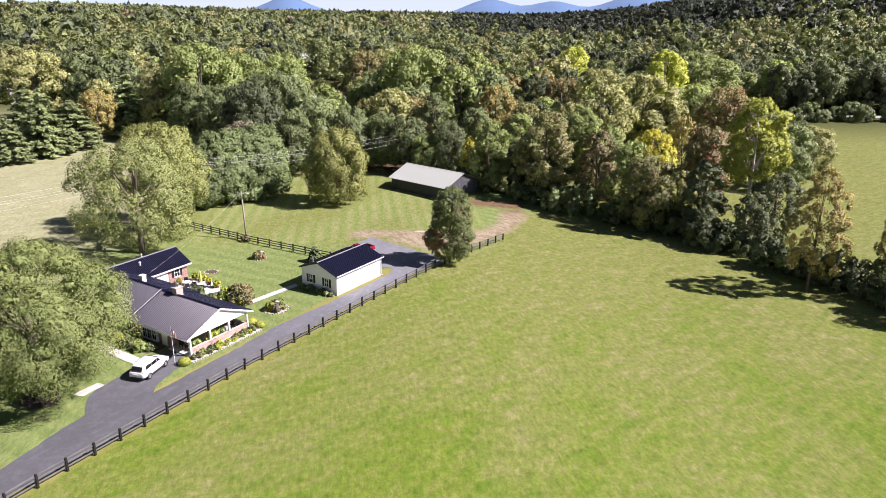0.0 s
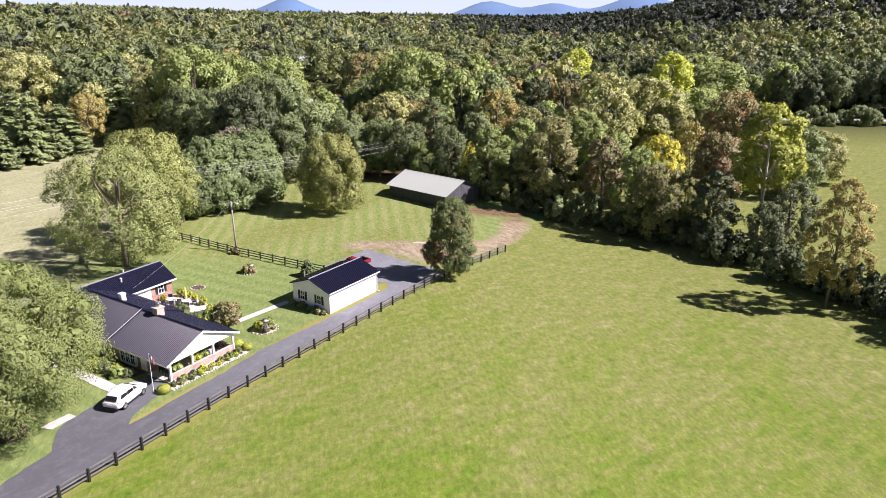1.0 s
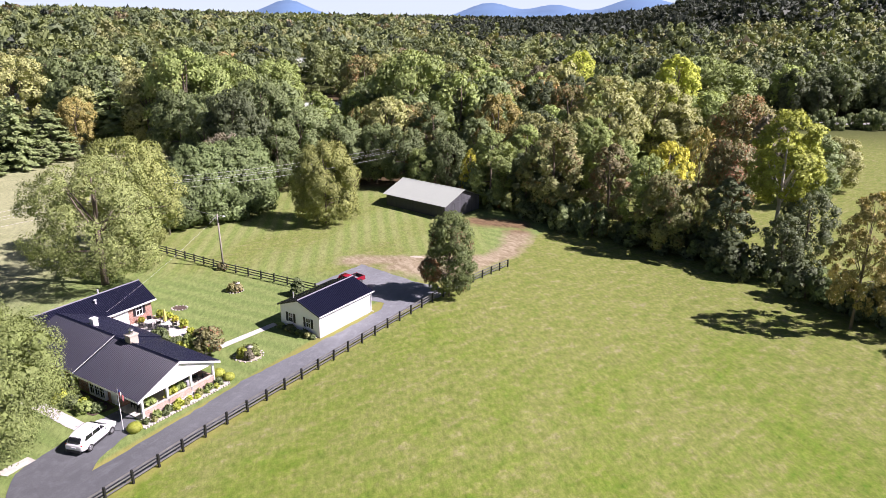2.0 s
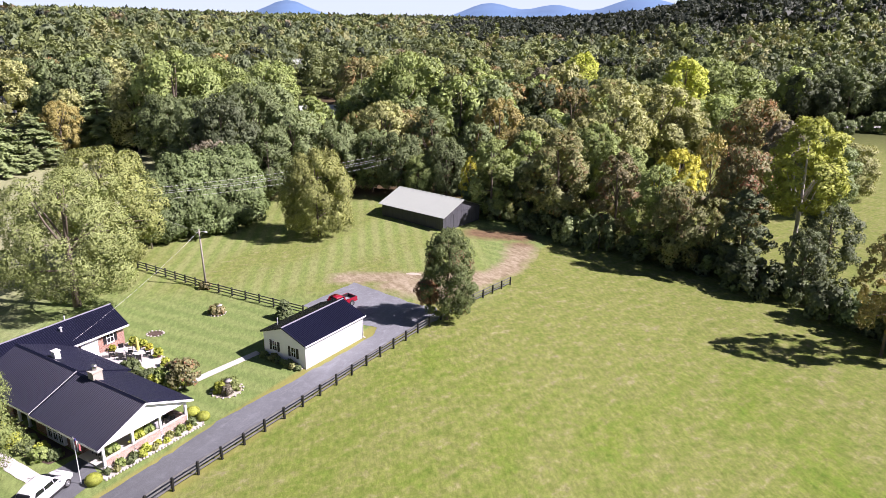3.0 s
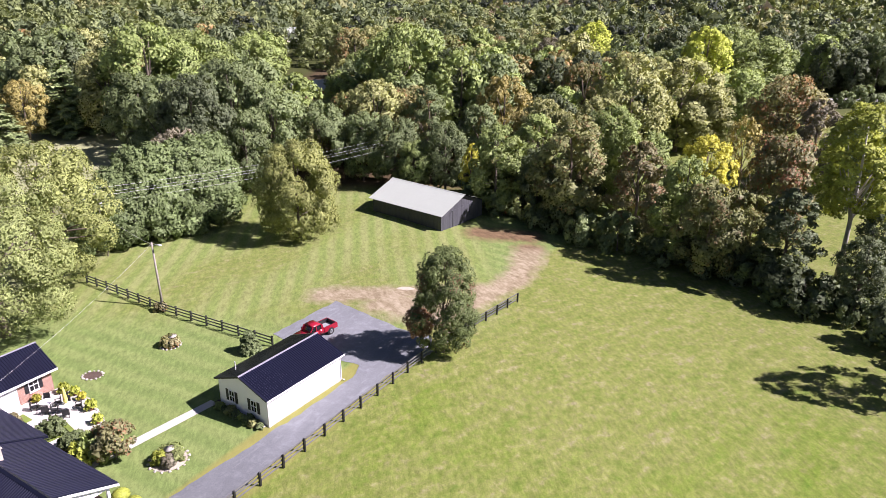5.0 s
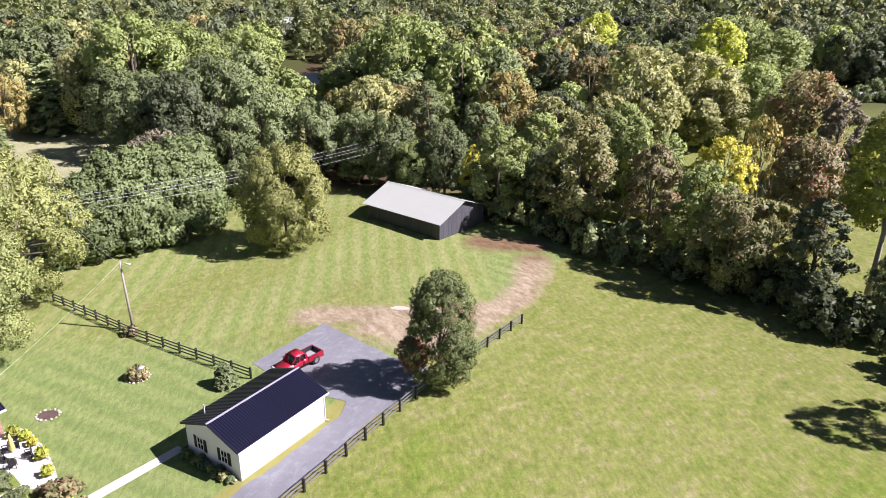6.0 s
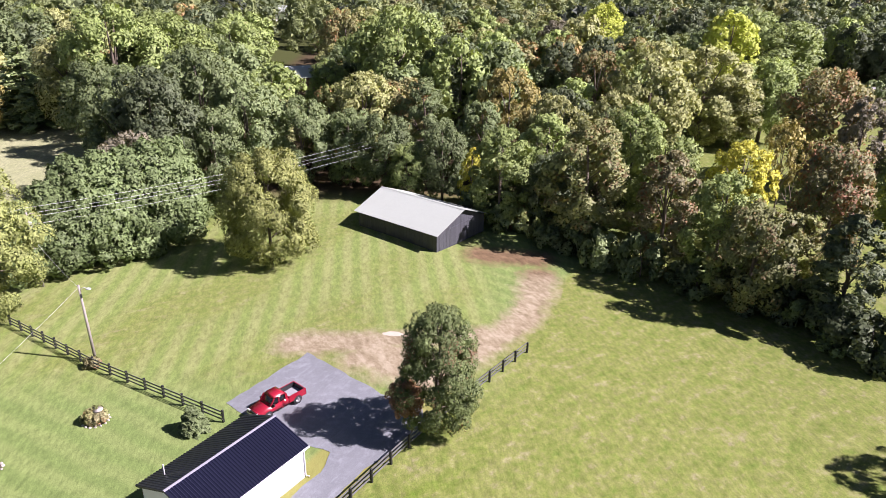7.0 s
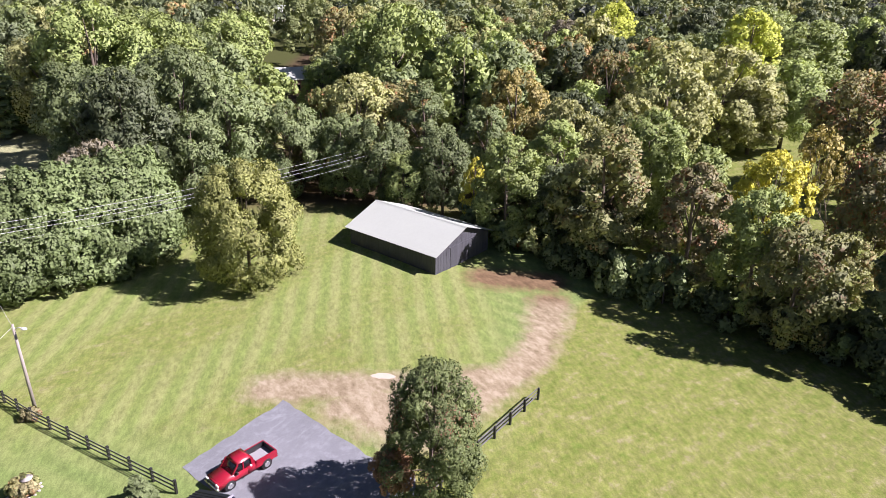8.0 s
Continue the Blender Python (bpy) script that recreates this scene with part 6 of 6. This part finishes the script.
birdbath(-18.7, 80.5)
birdbath(-25.0, 99.1)
small_plant(-29.5, 107.4, "mound", "red", 0.95, 0.95, "shrub", "brown-leaved shrub at the foot of a pole")
# fire pit
fire = stone_edge("fire_pit", ring(-30.6, 92.9, 0.95, 0.8, 14), "round stone fire pit in the lawn")
sheet("fire_pit_ash", ring(-30.6, 92.9, 0.85, 0.7), MULCH, "dark ash in the fire pit", "ash", 0.03)

# patio with grass plots, its curved edge and pots
patio_line = [(5.1, 5.6), (8.0, 5.8), (9.4, 8.2), (10.6, 11.0), (11.6, 14.0), (12.1, 17.0), (11.9, 18.8), (5.1, 18.8)]
sheet("patio", [local_house(*p) for p in patio_line], CONCRETE, "pale concrete patio in the house's corner", "patio", 0.05)
PATIO_GRASS = surface("plot_grass", (0.16, 0.22, 0.035), 0.95, 0.3, 4, bumps=0.6, distance=0.04)
for plot in ([(5.6, 8.6), (7.6, 8.2), (8.3, 10.3), (5.8, 10.7)], [(5.6, 11.7), (8.3, 11.4), (8.6, 13.2), (5.8, 13.6)], [(5.4, 15.8), (7.2, 15.8), (7.2, 17.3), (5.4, 17.3)]):
    sheet("grass_plot", [local_house(*p) for p in plot], PATIO_GRASS, "small grass plot let into the patio", "grass plot", 0.075)
stone_edge("patio_edge", [local_house(*p) for p in patio_line[1:7]], "curved pale stone edge of the patio", False, 0.3)


def potted(x, y, leaf, s=1.0, z=0.05, label="clay pot of yellow flowers on the patio"):
    p = thing("potted_plant", Matrix.Translation((x, y, z)) @ Matrix.Scale(s, 4), label, "potted plant", "pots")
    part("pot", Solid().tube([(0, 0, 0), (0, 0, 0.3), (0, 0, 0.34), (0, 0, 0.34)], [0.15, 0.21, 0.24, 0.18], 12).mesh("pot", TERRACOTTA), p)
    c = part("foliage", MOUNDS["tuft"], p)
    c.matrix_basis = Matrix.Translation((0, 0, 0.28))
    c.material_slots[0].link = "OBJECT"
    c.material_slots[0].material = LEAF[leaf]


for k, (x, y) in enumerate([(9.0, 8.4), (10.0, 10.7), (10.9, 13.0), (11.4, 15.2), (11.5, 16.4), (11.2, 17.6), (9.0, 18.2), (5.6, 14.6), (6.9, 6.6), (7.9, 7.3)]):
    lx, ly = local_house(x, y)
    potted(lx, ly, "lime" if k % 3 else "yellow", 0.72 + 0.1 * (k % 3))
for x, y, leaf, s in ((6.6, 9.4, "dark", 1.0), (7.4, 9.6, "dark", 0.9), (7.0, 12.4, "dark", 1.2), (6.2, 12.7, "dark", 0.9), (6.0, 16.5, "red", 0.8), (7.2, 6.9, "green", 1.7), (6.3, 7.3, "lime", 1.3), (8.2, 6.5, "lime", 1.1)):
    lx, ly = local_house(x, y)
    small_plant(lx, ly, "mound", leaf, s, 1.2, "shrub", "%s shrub in the patio garden" % WORD.get(leaf, "leafy green"))
tree_kind("smoke", 91, 1.55, 0.7, 3.0, 22, 2600, 0.17, "plum", "round", 0.0, 0.06, None, 5)
plant("smoke", *local_house(7.9, 5.2), 1.0, 1.0, 0, "plum", "ornamental_tree", "small red-brown ornamental tree beside the patio", "tree")


def patio_chair(m, mat, label, group="patio chairs"):
    c = thing("patio_chair", m, label, "chair", group)
    part("seat", Solid().box(-0.26, -0.26, 0.40, 0.26, 0.26, 0.45).mesh("seat", mat), c)
    part("backrest", Solid().box(-0.26, 0.22, 0.45, 0.26, 0.27, 0.95).mesh("backrest", mat), c)
    for x in (-0.23, 0.23):
        part("armrest", Solid().box(x - 0.03, -0.26, 0.63, x + 0.03, 0.24, 0.67).mesh("armrest", mat), c)
        for y in (-0.23, 0.23):
            part("leg", Solid().box(x - 0.025, y - 0.025, 0, x + 0.025, y + 0.025, 0.63 if y < 0 else 0.41).mesh("leg", mat), c)
    return c


def patio_table(x, y, r=0.55):
    t = thing("patio_table", Matrix.Translation((x, y, 0.05)), "round white patio table", "table")
    part("tabletop", Solid().tube([(0, 0, 0.70), (0, 0, 0.74)], [r, r], 20).mesh("tabletop", WHITE), t)
    for k in range(4):
        a = math.pi / 4 + k * math.pi / 2
        part("leg", Solid().tube([(0.75 * r * math.cos(a), 0.75 * r * math.sin(a), 0), (0.5 * r * math.cos(a), 0.5 * r * math.sin(a), 0.7)], [0.025, 0.025], 6).mesh("table_leg", WHITE), t)


chair0 = None
for cx, cy in ((9.6, 14.6), (8.9, 16.6)):
    tx, ty = local_house(cx, cy)
    patio_table(tx, ty)
    for k in range(4):
        a = k * math.pi / 2 + 0.4
        m = Matrix.Translation((tx + 0.95 * math.cos(a), ty + 0.95 * math.sin(a), 0.05)) @ Matrix.Rotation(a - math.pi / 2, 4, "Z")
        chair0 = patio_chair(m, BLACK_PLASTIC, "dark metal armchair round the patio table") if chair0 is None else copy_thing(chair0, m) and chair0
YELLOW_CLOTH = surface("yellow_canvas", (0.72, 0.64, 0.16), 0.85, 0.1, 4)


def umbrella(x, y):
    u = thing("patio_umbrella", Matrix.Translation((x, y, 0.05)), "furled yellow patio umbrella in its stand", "umbrella")
    part("pole", Solid().tube([(0, 0, 0), (0, 0, 2.5)], [0.025, 0.025], 8).mesh("umbrella_pole", WHITE), u)
    part("canopy", Solid().tube([(0, 0, 0.9), (0, 0, 1.1), (0, 0, 1.9), (0, 0, 2.4), (0, 0, 2.5)], [0.10, 0.21, 0.15, 0.08, 0.02], 10).mesh("umbrella_canopy", YELLOW_CLOTH, True), u, "folded yellow canvas")
    part("base", Solid().tube([(0, 0, 0), (0, 0, 0.1)], [0.26, 0.22], 14).mesh("umbrella_base", CONCRETE), u)


umbrella(*local_house(9.65, 14.65))

# porch things: ferns, dark chairs, a covered grill
for k, x in enumerate((-2.8, -0.4, 0.6)):
    lx, ly = local_house(x, 0.95)
    potted(lx, ly, ["green", "lime", "green"][k], 1.15, 0.12, "large potted fern on the porch")
wick = None
for x, y, turn in ((2.2, 1.5, 200), (3.2, 2.0, 120), (3.1, 1.0, 300), (-3.3, 1.6, 90), (-3.2, 2.6, 60)):
    lx, ly = local_house(x, y)
    m = pose(lx, ly, 0.12, 0, 0, turn)
    wick = patio_chair(m, BLACK_PLASTIC, "dark wicker porch armchair", "porch chairs") if wick is None else copy_thing(wick, m) and wick


def grill(x, y):
    g = thing("grill", pose(x, y, 0.12, 0, 0, 58), "covered dark barbecue grill on the porch", "grill")
    part("cover", rounded([(-0.6, 0.2), (-0.6, 0.95), (-0.3, 1.15), (0.3, 1.15), (0.6, 0.95), (0.6, 0.2)], 0.6, 0.05, GREY_LINER, "grill_cover"), g)
    part("leg", Solid().box(-0.5, -0.2, 0, 0.5, 0.2, 0.2).mesh("grill_leg", BLACK_PLASTIC), g)


grill(*local_house(1.3, 1.0))

# bed along the porch, box balls at its ends
bed_line = [(-5.0, -0.15), (-4.9, -1.15), (4.6, -1.35), (5.2, -0.6), (4.9, -0.1), (4.2, 0.0), (-4.2, 0.0)]
sheet("porch_bed", [local_house(*p) for p in bed_line], GRAVEL, "pale gravel flower bed along the porch", "flower bed", 0.035)
stone_edge("porch_bed_edge", [local_house(*p) for p in bed_line[1:4]], "pale stone edging of the porch bed", False, 0.3)
bed_rnd = random.Random(12)
for k in range(15):
    lx, ly = local_house(-4.3 + 8.4 * k / 14, -0.45 - 0.35 * (k % 2))
    small_plant(lx, ly, "tuft", bed_rnd.choice(["green", "lime", "olive", "dark"]), bed_rnd.uniform(0.5, 0.8), 1.0, "flower_clump", "leafy white-flowered clump in the porch bed", "flowers", None, "porch flowers")
for x, y, s in ((-5.6, -0.6, 1.15), (5.3, 0.9, 1.1), (5.3, -0.55, 1.05)):
    lx, ly = local_house(x, y)
    small_plant(lx, ly, "ball", "lime", s * 0.9, 0.72, "box_bush", "clipped round golden-green box bush", "bush", None, "box bushes")
# dark bed in the angle of the street front
sheet("front_bed", [local_house(*p) for p in [(-4.6, 4.2), (-6.2, 4.6), (-6.8, 8.0), (-6.6, 13.0), (-4.1, 13.0), (-4.1, 4.2)]], MULCH, "dark planted bed before the house front", "flower bed", 0.03)
for k in range(9):
    lx, ly = local_house(-5.4 - 0.8 * (k % 2), 5.0 + 0.95 * k)
    small_plant(lx, ly, "mound", ["dark", "green", "lime"][k % 3], 0.8 + 0.2 * (k % 2), 0.9, "shrub", "low shrub before the house front")
sheet("front_walk", wavy([(-30.1, 65.6), (-29.5, 66.7), (-34.1, 69.5), (-39.1, 72.4), (-39.7, 71.3), (-34.4, 68.3)], 0.05, 9), CONCRETE, "pale concrete path to the front door", "path", 0.035)
sheet("drive_apron", wavy([(-32.6, 59.3), (-31.6, 61.6), (-32.5, 62.0), (-33.7, 59.7)], 0.12, 8), GRAVEL, "pale worn gravel corner beside the drive", "apron", 0.028)
sheet("garden_walk", [(-23.9, 79.9), (-24.5, 80.8), (-18.0, 88.9), (-17.3, 88.3)], CONCRETE, "narrow concrete walk from patio to garage", "path", 0.03)
sheet("garage_bed", [(-12.3, 85.2), (-12.6, 84.7), (-17.7, 88.4), (-17.3, 89.0)], MULCH, "mulched bed at the garage gable", "flower bed", 0.03)
stone_edge("garage_bed_edge", [(-11.9, 85.0), (-12.6, 84.6), (-17.8, 88.3)], "pale stones edging the garage bed", False, 0.32)
for k in range(8):
    w = k / 7
    small_plant(-12.55 - 4.3 * w, 84.6 + 3.0 * w, "mound", ["dark", "brown", "dark", "green"][k % 4], 0.45 + 0.12 * (k % 3), 1.0, "shrub", "dark shrub under the garage windows")
sheet("tree_bed", wavy(ring(-36.3, 58.7, 1.9, 1.6), 0.2, 4), MULCH, "brown mulch round the willow's trunk", "mulch", 0.03)


# flag on its pole beside the drive
def flagpole(x, y):
    f = thing("flagpole", Matrix.Translation((x, y, land(x, y))), "slim white flagpole with a striped flag", "flagpole")
    part("pole", Solid().tube([(0, 0, -0.2), (0, 0, 4.3)], [0.035, 0.022], 8).mesh("flag_shaft", WHITE), f)
    part("finial", Solid().blob((0, 0, 4.35), (0.06, 0.06, 0.06), 6, 8).mesh("finial", CHROME, True), f)
    cloth = part("flag", Solid().box(0.02, -0.012, 3.5, 0.05, 0.012, 4.2).mesh("flag_hem", WHITE), f, "limp striped flag")
    red, blue = surface("flag_red", (0.42, 0.12, 0.12), 0.8, 0.1, 5), surface("flag_blue", (0.03, 0.05, 0.2), 0.8, 0.1, 5)
    for k in range(7):
        s = Solid()
        x0, x1 = 0.05 + 0.055 * k, 0.05 + 0.055 * (k + 1)
        y0, y1 = 0.07 * math.sin(k * 1.9), 0.07 * math.sin((k + 1) * 1.9)
        top0, top1 = 4.2 - 0.08 * k, 4.2 - 0.08 * (k + 1)
        s.add([(x0, y0, top0 - 0.62), (x1, y1, top1 - 0.62), (x1, y1, top1), (x0, y0, top0), (x0, y0 + 0.01, top0 - 0.62), (x1, y1 + 0.01, top1 - 0.62), (x1, y1 + 0.01, top1), (x0, y0 + 0.01, top0)],
              [(0, 1, 2, 3), (7, 6, 5, 4), (0, 4, 5, 1), (3, 2, 6, 7)])
        part("stripe", s.mesh("flag_fold", red if k % 2 == 0 else WHITE), cloth)
    part("canton", Solid().box(0.05, -0.03, 3.92, 0.16, 0.09, 4.14).mesh("canton", blue), cloth)


flagpole(-26.2, 65.9)

# pale sandy hump in the bare ground, and scraps by the fence
sheet("sand_patch", wavy(ring(-1.3, 114.6, 1.1, 0.5), 0.12, 6), SAND, "pale sandy patch in the bare ground", "sand", 0.014)


# ======== distant houses and the road beyond the woods ========
SHINGLE = surface("grey_shingles", (0.34, 0.34, 0.35), 0.8, 0.15, 2)


def far_house(x, y, turn, length, width, height, rise, wall, roof, label):
    h = thing("distant_house", pose(x, y, land(x, y), 0, 0, turn), label, "house")
    part("wall", Solid().box(-length / 2, -width / 2, -0.2, length / 2, width / 2, height).prism([(-width / 2, height), (width / 2, height), (0, height + rise)], 0, -length / 2, length / 2).mesh("far_wall", wall), h)
    for s in (-1, 1):
        part("roof_slope", Solid().prism([(s * (width / 2 + 0.4), height - 0.2), (0, height + rise), (0, height + rise + 0.15), (s * (width / 2 + 0.4), height - 0.05)], 0, -length / 2 - 0.4, length / 2 + 0.4).mesh("far_roof", roof), h)
    for k in range(3):
        part("window", Solid().box(-length / 2 + length * (k + 0.6) / 3.2, -width / 2 - 0.05, 0.9, -length / 2 + length * (k + 0.6) / 3.2 + 1.0, -width / 2 + 0.02, 2.1).mesh("far_window", GLASS_DARK), h)
    part("door", Solid().box(length / 2 - 1.8, -width / 2 - 0.05, 0, length / 2 - 0.8, -width / 2 + 0.02, 2.1).mesh("far_door", WHITE), h)


far_house(-38, 262, 20, 13, 9, 3.6, 2.6, BRICK, TIN, "brick house with a pale roof among trees")
far_house(37, 275, 5, 12, 9, 3.4, 2.6, WHITE, TIN, "white house with a pale roof among trees")
far_house(-157, 276, 40, 11, 8, 3.2, 2.4, WHITE, SHINGLE, "small white house with a grey roof")
far_house(-296, 548, 10, 16, 10, 6, 4, WHITE, TIN, "white two-storey house far off in the woods")
far_house(-265, 470, -20, 14, 10, 5, 3, WHITE, SHINGLE, "white house with a grey roof far off")
far_house(-86, 500, 0, 18, 11, 4, 3, WHITE, TIN, "long white building by a far road")
sheet("road", [(104, 281), (150, 280.5), (260, 278), (420, 272), (420, 278), (260, 284), (150, 286.5), (104, 287)], asphalt_material("pale_road", (0.20, 0.195, 0.19)), "pale country road beyond the meadow", "road", 0.05, 0, 12)
sheet("far_road", [(-112, 472), (-56, 480), (-56, 490), (-112, 483)], asphalt_material("far_road_surface", (0.32, 0.30, 0.27)), "pale road in a clearing of the woods", "road", 0.05, 0, 12)
pole(-78, 470, 12, (0, 0), arm=True)
